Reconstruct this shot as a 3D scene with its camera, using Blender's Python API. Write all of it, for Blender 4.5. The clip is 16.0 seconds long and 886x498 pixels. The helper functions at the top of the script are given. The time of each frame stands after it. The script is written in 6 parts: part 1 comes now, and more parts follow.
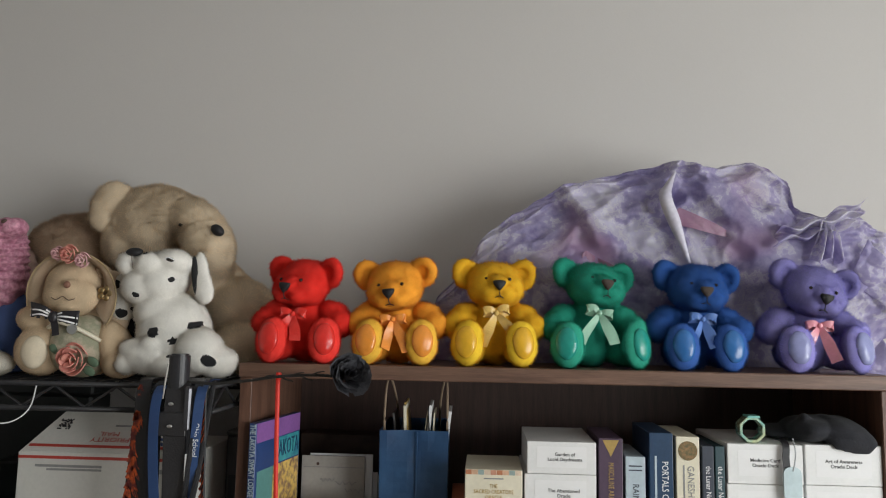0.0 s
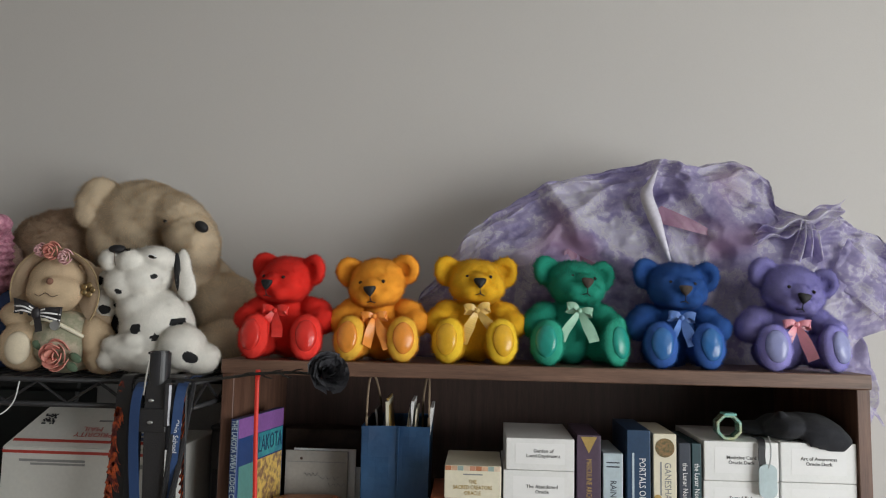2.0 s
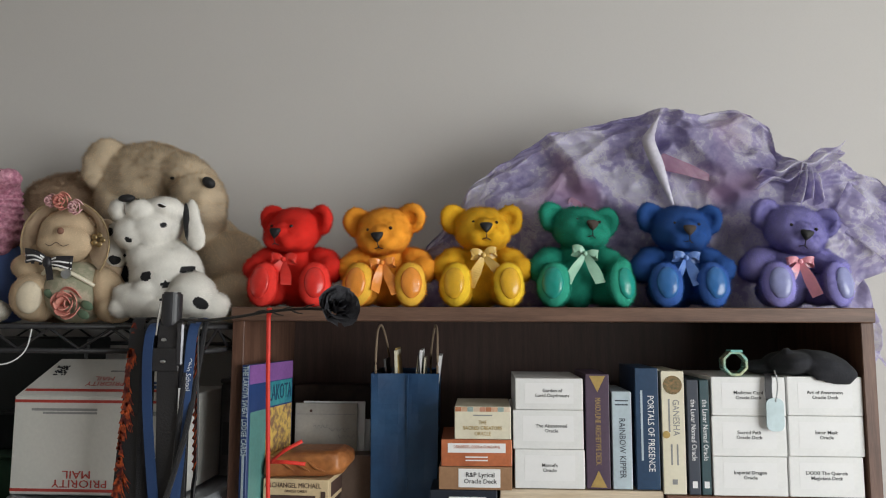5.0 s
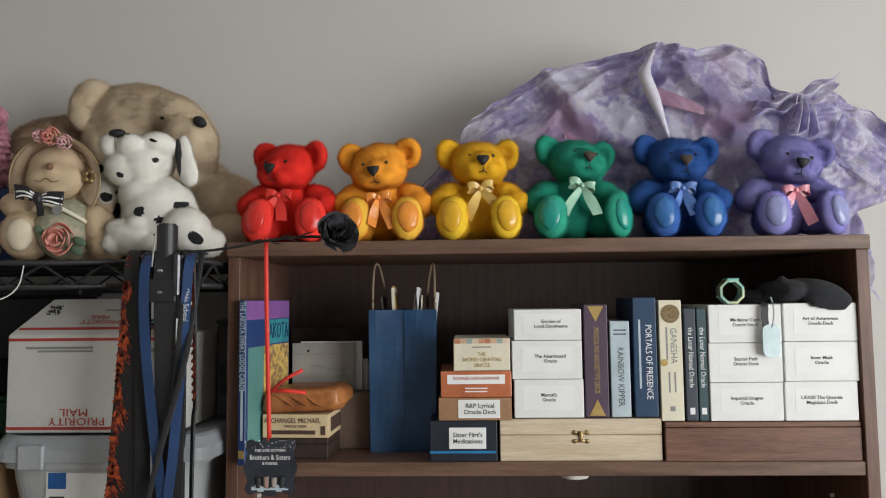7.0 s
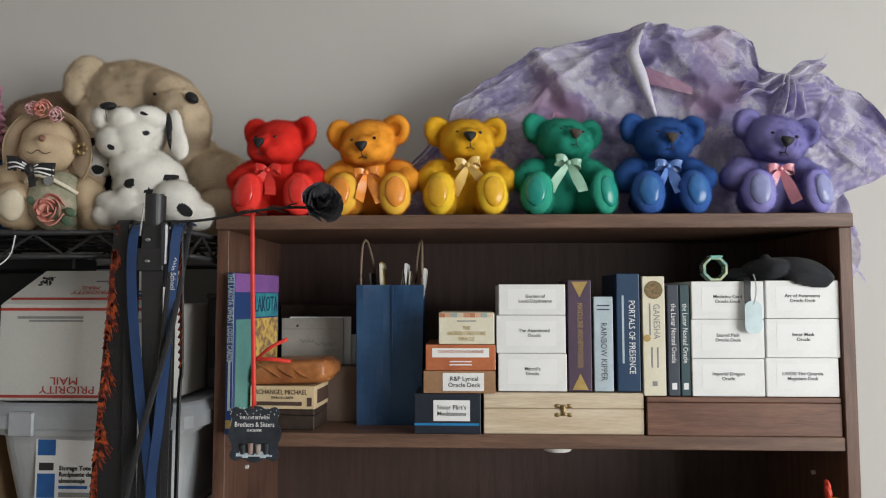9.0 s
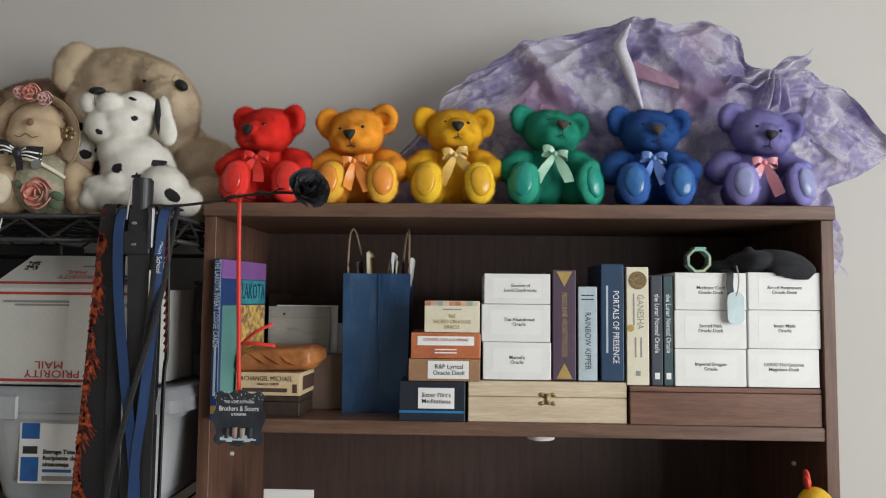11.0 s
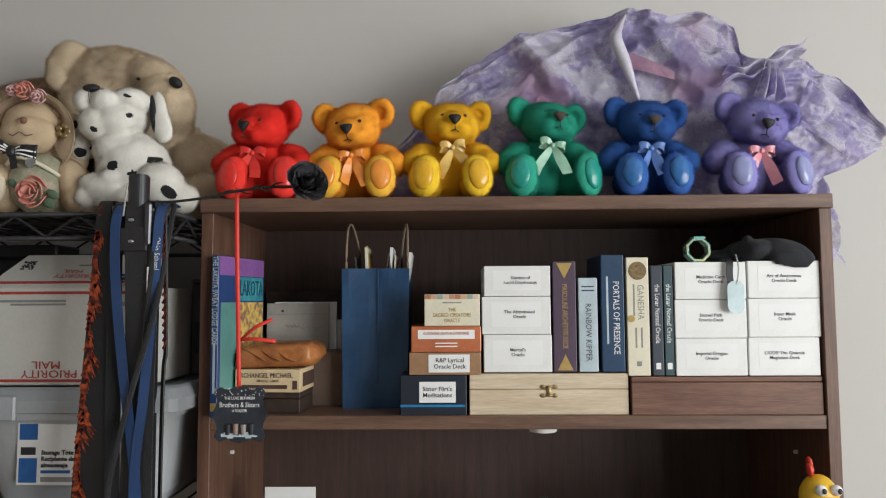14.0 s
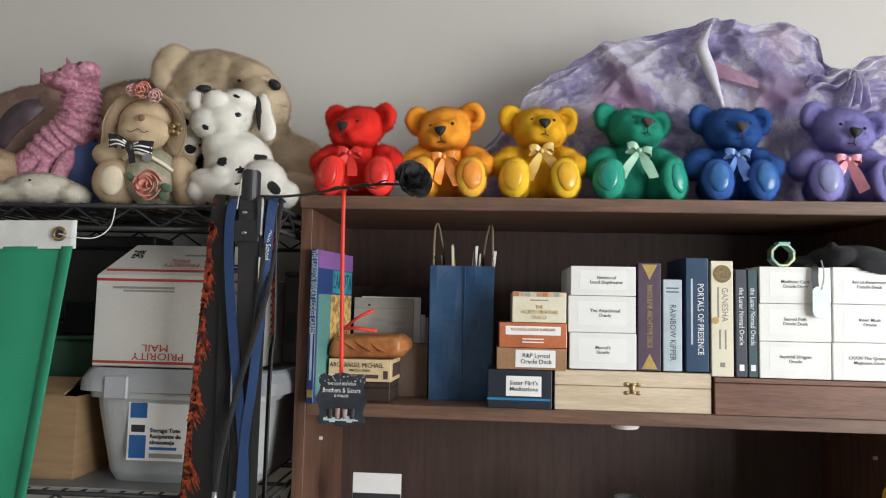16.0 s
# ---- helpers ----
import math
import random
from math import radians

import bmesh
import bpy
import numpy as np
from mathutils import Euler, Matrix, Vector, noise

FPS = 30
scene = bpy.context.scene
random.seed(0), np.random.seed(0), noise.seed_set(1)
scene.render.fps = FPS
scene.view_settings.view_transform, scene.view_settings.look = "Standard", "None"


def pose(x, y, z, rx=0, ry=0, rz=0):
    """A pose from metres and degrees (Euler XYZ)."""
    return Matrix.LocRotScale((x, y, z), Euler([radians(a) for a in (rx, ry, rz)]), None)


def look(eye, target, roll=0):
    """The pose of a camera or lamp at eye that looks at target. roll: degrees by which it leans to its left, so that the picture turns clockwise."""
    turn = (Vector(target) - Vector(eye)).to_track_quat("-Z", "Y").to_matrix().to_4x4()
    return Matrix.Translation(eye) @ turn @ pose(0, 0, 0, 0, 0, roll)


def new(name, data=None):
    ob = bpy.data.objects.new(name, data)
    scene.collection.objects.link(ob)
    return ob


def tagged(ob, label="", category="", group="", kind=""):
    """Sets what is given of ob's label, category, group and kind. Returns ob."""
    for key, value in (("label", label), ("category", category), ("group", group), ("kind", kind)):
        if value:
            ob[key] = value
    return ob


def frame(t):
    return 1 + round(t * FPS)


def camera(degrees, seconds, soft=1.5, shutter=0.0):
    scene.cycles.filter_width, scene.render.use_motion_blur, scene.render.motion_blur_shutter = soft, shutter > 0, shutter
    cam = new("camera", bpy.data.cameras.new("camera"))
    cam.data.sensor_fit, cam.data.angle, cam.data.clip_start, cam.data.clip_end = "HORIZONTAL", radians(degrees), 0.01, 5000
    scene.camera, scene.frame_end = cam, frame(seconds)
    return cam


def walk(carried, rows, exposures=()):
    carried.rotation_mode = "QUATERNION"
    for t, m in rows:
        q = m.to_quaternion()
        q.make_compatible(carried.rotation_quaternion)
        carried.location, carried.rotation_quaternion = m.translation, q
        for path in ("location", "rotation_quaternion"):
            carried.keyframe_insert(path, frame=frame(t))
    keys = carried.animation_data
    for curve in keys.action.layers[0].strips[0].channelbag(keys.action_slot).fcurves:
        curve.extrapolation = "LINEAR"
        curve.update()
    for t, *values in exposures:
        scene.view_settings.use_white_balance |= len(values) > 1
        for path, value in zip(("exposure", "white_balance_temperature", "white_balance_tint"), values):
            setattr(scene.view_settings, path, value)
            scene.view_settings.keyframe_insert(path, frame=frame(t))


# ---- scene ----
cam = camera(64.0, 16.0, 1.1)
PATH = [
    (0, (0.307, -0.894, 1.825), (0.19, 1.091, 2.042), 1.0),
    (0.5, (0.305, -0.893, 1.825), (0.179, 1.09, 2.049), 1.2),
    (1, (0.323, -0.887, 1.825), (0.199, 1.098, 2.037), 1.4),
    (1.5, (0.336, -0.892, 1.825), (0.209, 1.092, 2.041), 1.4),
    (2, (0.331, -0.899, 1.834), (0.215, 1.089, 2.025), 1.2),
    (2.5, (0.322, -0.903, 1.829), (0.21, 1.084, 2.022), 1.1),
    (3, (0.31, -0.901, 1.824), (0.209, 1.086, 2.026), 0.8),
    (3.5, (0.308, -0.908, 1.816), (0.203, 1.078, 2.029), 0.7),
    (5.8, (0.326, -0.899, 1.736), (0.23, 1.088, 1.939), -0.3),
    (6, (0.318, -0.9, 1.737), (0.232, 1.091, 1.908), -0.4),
    (6.5, (0.309, -0.893, 1.724), (0.234, 1.1, 1.881), -0.5),
    (7, (0.306, -0.892, 1.698), (0.235, 1.102, 1.845), -0.6),
    (7.5, (0.303, -0.895, 1.682), (0.233, 1.099, 1.824), -0.6),
    (8, (0.33, -0.895, 1.68), (0.236, 1.099, 1.815), -0.5),
    (10.5, (0.329, -0.906, 1.656), (0.268, 1.089, 1.789), 0.7),
    (11, (0.338, -0.903, 1.655), (0.274, 1.091, 1.792), 0.6),
    (11.5, (0.35, -0.894, 1.645), (0.279, 1.1, 1.785), 0.5),
    (12, (0.354, -0.894, 1.639), (0.294, 1.1, 1.782), 0.2),
    (12.5, (0.347, -0.904, 1.647), (0.298, 1.09, 1.793), -0.1),
    (13, (0.342, -0.9, 1.635), (0.293, 1.094, 1.786), -0.2),
    (13.5, (0.337, -0.896, 1.63), (0.291, 1.098, 1.783), -0.2),
    (14, (0.331, -0.899, 1.644), (0.285, 1.096, 1.787), -0.3),
    (14.5, (0.325, -0.901, 1.632), (0.279, 1.093, 1.782), -0.1),
    (15, (0.276, -0.922, 1.636), (0.26, 1.073, 1.779), -0.2),
    (15.5, (0.261, -0.925, 1.623), (0.208, 1.069, 1.775), 0.8),
    (16, (0.259, -0.937, 1.629), (0.119, 1.052, 1.791), 1.3),
]
walk(cam, [(t, look(eye, target, roll)) for t, eye, target, roll in PATH], [(0, -0.12), (3.0, -0.2), (3.5, -0.17), (6.0, -0.05), (8.0, 0.0), (10.5, -0.04), (12.0, -0.04), (13.0, -0.06), (13.5, 0.04), (14.5, 0.02), (15.2, 0.17), (16, 0.32)])

# ---- world and light ----
world = bpy.data.worlds.new("sky")
scene.world = world
world.use_nodes = True
_n = world.node_tree.nodes
sky = _n.new("ShaderNodeTexSky")
sky.sky_type, sky.sun_disc = "NISHITA", False
sky.sun_elevation, sky.sun_rotation = radians(40), radians(200)
world.node_tree.links.new(sky.outputs["Color"], _n["Background"].inputs["Color"])
_n["Background"].inputs["Strength"].default_value = 0.1

lamp = bpy.data.lights.new("window_daylight", "AREA")
lamp.shape, lamp.size, lamp.size_y, lamp.energy, lamp.color = "RECTANGLE", 1.7, 1.35, 72, (0.945, 0.97, 0.965)
lamp_ob = new("window_daylight", lamp)
lamp_ob.matrix_world = look((2.55, -1.75, 1.65), (0.3, -0.1, 1.62))


# ---- materials ----
def mat(name, color, rough=0.6, metal=0.0, color2=None, scale=20.0, stretch=(1, 1, 1), bump=0.0, bump_scale=200.0,
        detail=4.0, sheen=0.0, coat=0.0, fine=0.08, alpha=1.0, trans=0.0, lo=0.35, hi=0.65, vary=0.0, subsurface=0.0):
    """A surface with broad variation from color to color2, a fine grain, and relief."""
    m = bpy.data.materials.new(name)
    m.use_nodes = True
    t = m.node_tree
    b = t.nodes["Principled BSDF"]
    co = t.nodes.new("ShaderNodeTexCoord")
    mp = t.nodes.new("ShaderNodeMapping")
    mp.inputs["Scale"].default_value = stretch
    t.links.new(co.outputs["Object"], mp.inputs["Vector"])
    nz = t.nodes.new("ShaderNodeTexNoise")
    nz.inputs["Scale"].default_value, nz.inputs["Detail"].default_value = scale, detail
    t.links.new(mp.outputs["Vector"], nz.inputs["Vector"])
    rp = t.nodes.new("ShaderNodeValToRGB")
    c2 = color2 or tuple(c * 0.82 for c in color)
    rp.color_ramp.elements[0].position, rp.color_ramp.elements[1].position = lo, hi
    rp.color_ramp.elements[0].color, rp.color_ramp.elements[1].color = (*c2, 1), (*color, 1)
    t.links.new(nz.outputs["Fac"], rp.inputs["Fac"])
    fn = t.nodes.new("ShaderNodeTexNoise")
    fn.inputs["Scale"].default_value, fn.inputs["Detail"].default_value = bump_scale, 3
    t.links.new(mp.outputs["Vector"], fn.inputs["Vector"])
    hs = t.nodes.new("ShaderNodeHueSaturation")
    mr = t.nodes.new("ShaderNodeMapRange")
    mr.inputs["From Min"].default_value, mr.inputs["From Max"].default_value = 0.3, 0.7
    mr.inputs["To Min"].default_value, mr.inputs["To Max"].default_value = 1 - fine, 1 + fine
    t.links.new(fn.outputs["Fac"], mr.inputs["Value"])
    last = mr.outputs["Result"]
    if vary:
        oi = t.nodes.new("ShaderNodeObjectInfo")
        m2 = t.nodes.new("ShaderNodeMapRange")
        m2.inputs["To Min"].default_value, m2.inputs["To Max"].default_value = 1 - vary, 1 + vary
        t.links.new(oi.outputs["Random"], m2.inputs["Value"])
        ml = t.nodes.new("ShaderNodeMath")
        ml.operation = "MULTIPLY"
        t.links.new(last, ml.inputs[0])
        t.links.new(m2.outputs["Result"], ml.inputs[1])
        last = ml.outputs[0]
    t.links.new(last, hs.inputs["Value"])
    t.links.new(rp.outputs["Color"], hs.inputs["Color"])
    t.links.new(hs.outputs["Color"], b.inputs["Base Color"])
    b.inputs["Roughness"].default_value, b.inputs["Metallic"].default_value = rough, metal
    b.inputs["Sheen Weight"].default_value, b.inputs["Coat Weight"].default_value = sheen, coat
    b.inputs["Alpha"].default_value, b.inputs["Transmission Weight"].default_value = alpha, trans
    if subsurface:
        b.inputs["Subsurface Weight"].default_value = subsurface
        b.inputs["Subsurface Radius"].default_value = (0.01, 0.01, 0.01)
    if bump:
        bp = t.nodes.new("ShaderNodeBump")
        bp.inputs["Strength"].default_value, bp.inputs["Distance"].default_value = bump, 0.002
        t.links.new(fn.outputs["Fac"], bp.inputs["Height"])
        t.links.new(bp.outputs["Normal"], b.inputs["Normal"])
    return m


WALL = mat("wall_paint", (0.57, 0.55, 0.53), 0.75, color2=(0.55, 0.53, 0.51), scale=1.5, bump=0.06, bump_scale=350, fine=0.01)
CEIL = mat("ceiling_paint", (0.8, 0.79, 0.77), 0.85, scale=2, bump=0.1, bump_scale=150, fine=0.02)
FLOOR = mat("floor_laminate", (0.36, 0.27, 0.19), 0.45, scale=3, stretch=(1, 12, 1), fine=0.1)
WOOD_X = mat("walnut_laminate", (0.19, 0.106, 0.072), 0.45, color2=(0.105, 0.056, 0.038), scale=9, stretch=(1, 14, 14), bump=0.08, bump_scale=60, detail=6, fine=0.16, lo=0.3, hi=0.7)
WOOD_Z = mat("walnut_laminate_upright", (0.175, 0.088, 0.058), 0.48, color2=(0.09, 0.043, 0.028), scale=9, stretch=(14, 14, 1), bump=0.08, bump_scale=60, detail=6, fine=0.16, lo=0.3, hi=0.7)
# walnut darkened for the back panel: compartment shade put into the colour
BACKING = mat("walnut_backing_shaded", (0.090, 0.053, 0.044), 0.5, color2=(0.063, 0.038, 0.032), scale=7, stretch=(16, 4, 1), bump_scale=50, fine=0.14)
PINE = mat("pale_pine", (0.68, 0.57, 0.43), 0.6, color2=(0.56, 0.44, 0.30), scale=10, stretch=(1, 10, 14), bump=0.06, bump_scale=60, detail=5, fine=0.1)
REDWOOD = mat("reddish_wood", (0.20, 0.095, 0.06), 0.5, color2=(0.12, 0.052, 0.034), scale=9, stretch=(1, 10, 12), bump=0.12, bump_scale=50, detail=6, fine=0.2)
WHITE_CARD = mat("white_card", (0.83, 0.83, 0.82), 0.55, color2=(0.78, 0.785, 0.78), scale=15, bump=0.05, bump_scale=300, fine=0.02, vary=0.03)
LABEL = mat("white_label", (0.86, 0.86, 0.86), 0.5, color2=(0.83, 0.83, 0.83), fine=0.01)
INK = mat("black_ink", (0.03, 0.03, 0.035), 0.6)
GREYINK = mat("grey_ink", (0.3, 0.3, 0.3), 0.6)
BLACK = mat("black_plastic", (0.024, 0.024, 0.028), 0.4, fine=0.1)
BLACKCLOTH = mat("black_cloth", (0.013, 0.013, 0.016), 0.9, bump=0.5, bump_scale=900, sheen=0.2)
BRASS = mat("brass", (0.42, 0.31, 0.16), 0.4, 1.0, fine=0.1)
STEEL = mat("steel", (0.6, 0.62, 0.64), 0.3, 1.0, fine=0.05)
GOLD = mat("gold_print", (0.55, 0.38, 0.13), 0.4, 0.3)
CREAM = mat("cream_card", (0.78, 0.73, 0.58), 0.5, color2=(0.72, 0.67, 0.52), fine=0.03)


# ---- building helpers ----
def thing(name, loc=(0, 0, 0), label="", category="", group="", kind="", rz=0.0):
    ob = new(name)
    ob.empty_display_size = 0.02
    ob.matrix_basis = pose(*loc, 0, 0, rz)
    return tagged(ob, label, category, group, kind)


def link(name, me, material, parent=None, label="", smooth=False):
    for m in material if isinstance(material, (list, tuple)) else [material]:
        me.materials.append(m)
    if smooth:
        me.polygons.foreach_set("use_smooth", [True] * len(me.polygons))
    ob = new(name, me)
    ob.parent = parent
    return tagged(ob, label)


def part(name, bm, material, parent=None, label="", smooth=False):
    me = bpy.data.meshes.new(name)
    bmesh.ops.recalc_face_normals(bm, faces=bm.faces)
    bm.to_mesh(me)
    bm.free()
    return link(name, me, material, parent, label, smooth)


def box(bm, x0, x1, y0, y1, z0, z1, bevel=0.0, seg=1):
    m = Matrix.Translation(((x0 + x1) / 2, (y0 + y1) / 2, (z0 + z1) / 2)) @ Matrix.Diagonal((x1 - x0, y1 - y0, z1 - z0, 1))
    vs = bmesh.ops.create_cube(bm, size=1, matrix=m)["verts"]
    if bevel:
        es = list({e for v in vs for e in v.link_edges})
        bmesh.ops.bevel(bm, geom=es, offset=bevel, segments=seg, affect="EDGES", profile=0.5)
    return bm


def boxed(*a, **k):
    return box(bmesh.new(), *a, **k)


def cyl(bm, p0, p1, r0, r1=None, seg=16, caps=True):
    p0, p1 = Vector(p0), Vector(p1)
    d = p1 - p0
    m = Matrix.Translation((p0 + p1) / 2) @ d.to_track_quat("Z", "Y").to_matrix().to_4x4()
    bmesh.ops.create_cone(bm, cap_ends=caps, segments=seg, radius1=r0, radius2=r0 if r1 is None else r1, depth=d.length, matrix=m)
    return bm


def ball(bm, c, r, rot=(0, 0, 0), sub=3):
    r = (r, r, r) if isinstance(r, (int, float)) else r
    m = pose(*c, *rot) @ Matrix.Diagonal((*r, 1))
    bmesh.ops.create_icosphere(bm, subdivisions=sub, radius=1, matrix=m)
    return bm


def curve_points(pts, n):
    """Catmull-Rom through pts."""
    pts = [Vector(p) for p in pts]
    ext = [pts[0] * 2 - pts[1]] + pts + [pts[-1] * 2 - pts[-2]]
    out = []
    for i in range(len(pts) - 1):
        a, b, c, d = ext[i:i + 4]
        for k in range(n):
            t = k / n
            out.append(0.5 * (2 * b + (c - a) * t + (2 * a - 5 * b + 4 * c - d) * t * t + (3 * b - a - 3 * c + d) * t ** 3))
    return out + [pts[-1]]


def tube(bm, pts, r, seg=8, n=6):
    ps = curve_points(pts, n) if n else [Vector(p) for p in pts]
    rings = []
    for i, p in enumerate(ps):
        d = (ps[min(i + 1, len(ps) - 1)] - ps[max(i - 1, 0)]).normalized()
        q = d.to_track_quat("Z", "Y")
        rr = r(i / (len(ps) - 1)) if callable(r) else r
        rings.append([bm.verts.new(p + q @ Vector((rr * math.cos(a * math.tau / seg), rr * math.sin(a * math.tau / seg), 0))) for a in range(seg)])
    for a, b in zip(rings, rings[1:]):
        for k in range(seg):
            bm.faces.new((a[k], a[(k + 1) % seg], b[(k + 1) % seg], b[k]))
    bm.faces.new(rings[0][::-1])
    bm.faces.new(rings[-1])
    return bm


def strip(bm, pts, side, width, thick=0.0008, n=6):
    """A flat band along pts; side: its cross direction (one, or one a point); width: a number or a function of 0..1."""
    ps = curve_points(pts, n)
    last = len(ps) - 1
    rows = []
    for i, p in enumerate(ps):
        d = (ps[min(i + 1, last)] - ps[max(i - 1, 0)]).normalized()
        s = side(i / last) if callable(side) else Vector(side)
        s = (s - d * s.dot(d)).normalized()
        nn = d.cross(s)
        w = (width(i / last) if callable(width) else width) / 2
        rows.append([bm.verts.new(p + s * a * w + nn * b * thick / 2) for a, b in ((-1, -1), (1, -1), (1, 1), (-1, 1))])
    for a, b in zip(rows, rows[1:]):
        for k in range(4):
            bm.faces.new((a[k], a[(k + 1) % 4], b[(k + 1) % 4], b[k]))
    bm.faces.new(rows[0][::-1])
    bm.faces.new(rows[-1])
    return bm


def words(body, size, loc, material, parent, spin=0.0, align="CENTER", squeeze=1.0, rx=90.0, rz=0.0, name="lettering", bold=0.0):
    """Raised print on a face towards -y; spin turns it in its plane."""
    cu = bpy.data.curves.new(name, "FONT")
    cu.body, cu.size, cu.align_x, cu.align_y, cu.extrude, cu.offset = body, size, align, "CENTER", 0.0002, bold
    cu.resolution_u = 2
    cu.materials.append(material)
    ob = new(name, cu)
    ob.parent = parent
    ob.matrix_basis = pose(*loc, 0, 0, rz) @ pose(0, 0, 0, rx, 0, 0) @ pose(0, 0, 0, 0, 0, spin) @ Matrix.Diagonal((squeeze, 1, 1, 1))
    return ob


def bars(rects, y, material, parent, name="print_bar"):
    """Unreadable print: thin bars (x0, x1, z0, z1) on a face towards -y."""
    bm = bmesh.new()
    for x0, x1, z0, z1 in rects:
        box(bm, x0, x1, y - 0.0003, y + 0.0003, z0, z1)
    return part(name, bm, material, parent)


# ---- plush ----
def sphere_mesh(sub=4):
    bm = bmesh.new()
    bmesh.ops.create_icosphere(bm, subdivisions=sub, radius=1)
    v = np.array([x.co for x in bm.verts])
    f = [[x.index for x in q.verts] for q in bm.faces]
    bm.free()
    return v, np.array(f)


BALL_V, BALL_F = sphere_mesh()


def lobe(c, r, rot=(0, 0, 0), m=None):
    """One stuffed lobe: centre, radii, turn; m carries it along with a head or limb."""
    full = (m or Matrix()) @ pose(*c, *rot)
    return np.array(full.translation), np.array(r, float), np.array(full.to_3x3())


STRANDS = {}


def union(p, lobes, blend):
    """Distance to lobes melted into one another, and the outward direction."""
    dist, ways = [], []
    for c, r, R in lobes:
        q = (p - c) @ R
        k0 = np.linalg.norm(q / r, axis=1) + 1e-9
        g = q / r ** 2
        k1 = np.linalg.norm(g, axis=1) + 1e-9
        dist.append(k0 * (k0 - 1) / k1)
        ways.append((g / k1[:, None]) @ R.T)
    dist = np.array(dist)
    low = dist.min(0)
    w = np.exp(-(dist - low) / blend)
    n = (np.array(ways) * (w / w.sum(0))[..., None]).sum(0)
    return low - blend * np.log(w.sum(0)), n / (np.linalg.norm(n, axis=1)[:, None] + 1e-9), dist


def settle(p, lobes, blend):
    """Points moved on to the skin of the melted lobes."""
    for _ in range(3):
        d, n, _ = union(p, lobes, blend)
        p = p - n * np.clip(d, -0.006, 0.006)[:, None]
    return p, union(p, lobes, blend)[1]


def plush(name, lobes, count, length, width, materials, parent, seed=1, pick=None, fine=False, comb=(0, 0, -0.35), rough=0.0015, shag=0.35, label="", blend=0.004, tuft=110):
    """A stuffed skin over lobes, with a pile of fine strands in tufts, as one mesh. pick(points) gives the material slot."""
    rng = np.random.default_rng(seed)
    mats = list(materials) if isinstance(materials, (list, tuple)) else [materials]
    verts, faces, norms, slots = [], [], [], []
    base = 0
    ball_v, ball_f = sphere_mesh(5) if fine else (BALL_V, BALL_F)
    area = np.array([(r[0] * r[1]) ** 1.6 + (r[0] * r[2]) ** 1.6 + (r[1] * r[2]) ** 1.6 for _, r, _ in lobes]) ** (1 / 1.6)
    small_v, small_f = sphere_mesh(3)
    everything = lobes
    for i, (c, r, R) in enumerate(everything):
        lobes = [everything[i]] + [o for j, o in enumerate(everything) if j != i and np.linalg.norm(o[0] - c) < o[1].max() + r.max() + 4 * blend]
        if i == 0:
            big_v, big_f = ball_v, ball_f
        ball_v, ball_f = (small_v, small_f) if r.max() < 0.008 else (big_v, big_f)

        def buried(p, deep):
            return union(p, lobes, blend)[2][1:].min(0) < -deep if len(lobes) > 1 else np.zeros(len(p), bool)

        raw = c + (ball_v * r) @ R.T
        f = ball_f[~buried(raw, 2.2 * blend)[ball_f].all(1)]
        p, nn = settle(raw, lobes, blend)
        wob = np.array([noise.noise(Vector(q * 60)) for q in p]) + 0.5 * np.array([noise.noise(Vector(q * 170)) for q in p])
        p = p + nn * (wob * rough - 0.00015 * (i % 3))[:, None]
        verts.append(p)
        norms.append(nn)
        faces.append(f + base)
        slots.append(pick(p[f].mean(1)) if pick else np.zeros(len(f), int))
        base += len(p)
        k = int(count * area[i] / area.sum())
        d = rng.normal(size=(k, 3))
        d /= np.linalg.norm(d, axis=1)[:, None]
        p = c + (d * r) @ R.T
        p, nn = settle(p[~buried(p, 0.6 * blend)], lobes, blend)
        wob = np.array([noise.noise(Vector(q * 60)) + 0.5 * noise.noise(Vector(q * 170)) for q in p])
        p = p + nn * (wob * rough)[:, None]
        k = len(p)
        lean = np.array([noise.noise_vector(Vector(q * tuft)) for q in p]).reshape(-1, 3)
        tang = lean * 1.7 + rng.normal(size=(k, 3)) * 0.35 + np.array(comb) * 1.5
        tang -= nn * (tang * nn).sum(1)[:, None]
        way = nn * (0.55 + shag) + tang * 0.38
        way /= np.linalg.norm(way, axis=1)[:, None]
        side = np.cross(way, nn)
        side /= np.linalg.norm(side, axis=1)[:, None] + 1e-9
        ln = (length * (0.5 + 0.6 * rng.random(k)))[:, None]
        root = p - nn * 0.0008
        lift = np.cross(side, way)
        tri = np.stack([root - side * width, root + side * width, root + lift * width * 1.2, root + way * ln], 1)
        verts.append(tri.reshape(-1, 3))
        ns = nn[:, None, :] + lean[:, None, :] * 0.28 + rng.normal(size=(k, 1, 3)) * 0.06
        ns = np.repeat(ns / np.linalg.norm(ns, axis=2)[..., None], 4, 1)
        norms.append(ns.reshape(-1, 3))
        quad = np.arange(4 * k).reshape(-1, 4) + base
        faces.append(np.stack([quad[:, [0, 2, 3]], quad[:, [2, 1, 3]], quad[:, [1, 0, 3]]], 1).reshape(-1, 3))
        hue = pick(p) if pick else np.zeros(k, int)
        slots.append(np.repeat(hue + len(mats), 3))
        base += 4 * k
    v, f, s, n = np.concatenate(verts), np.concatenate(faces), np.concatenate(slots), np.concatenate(norms)
    me = bpy.data.meshes.new(name)
    me.vertices.add(len(v))
    me.vertices.foreach_set("co", v.ravel())
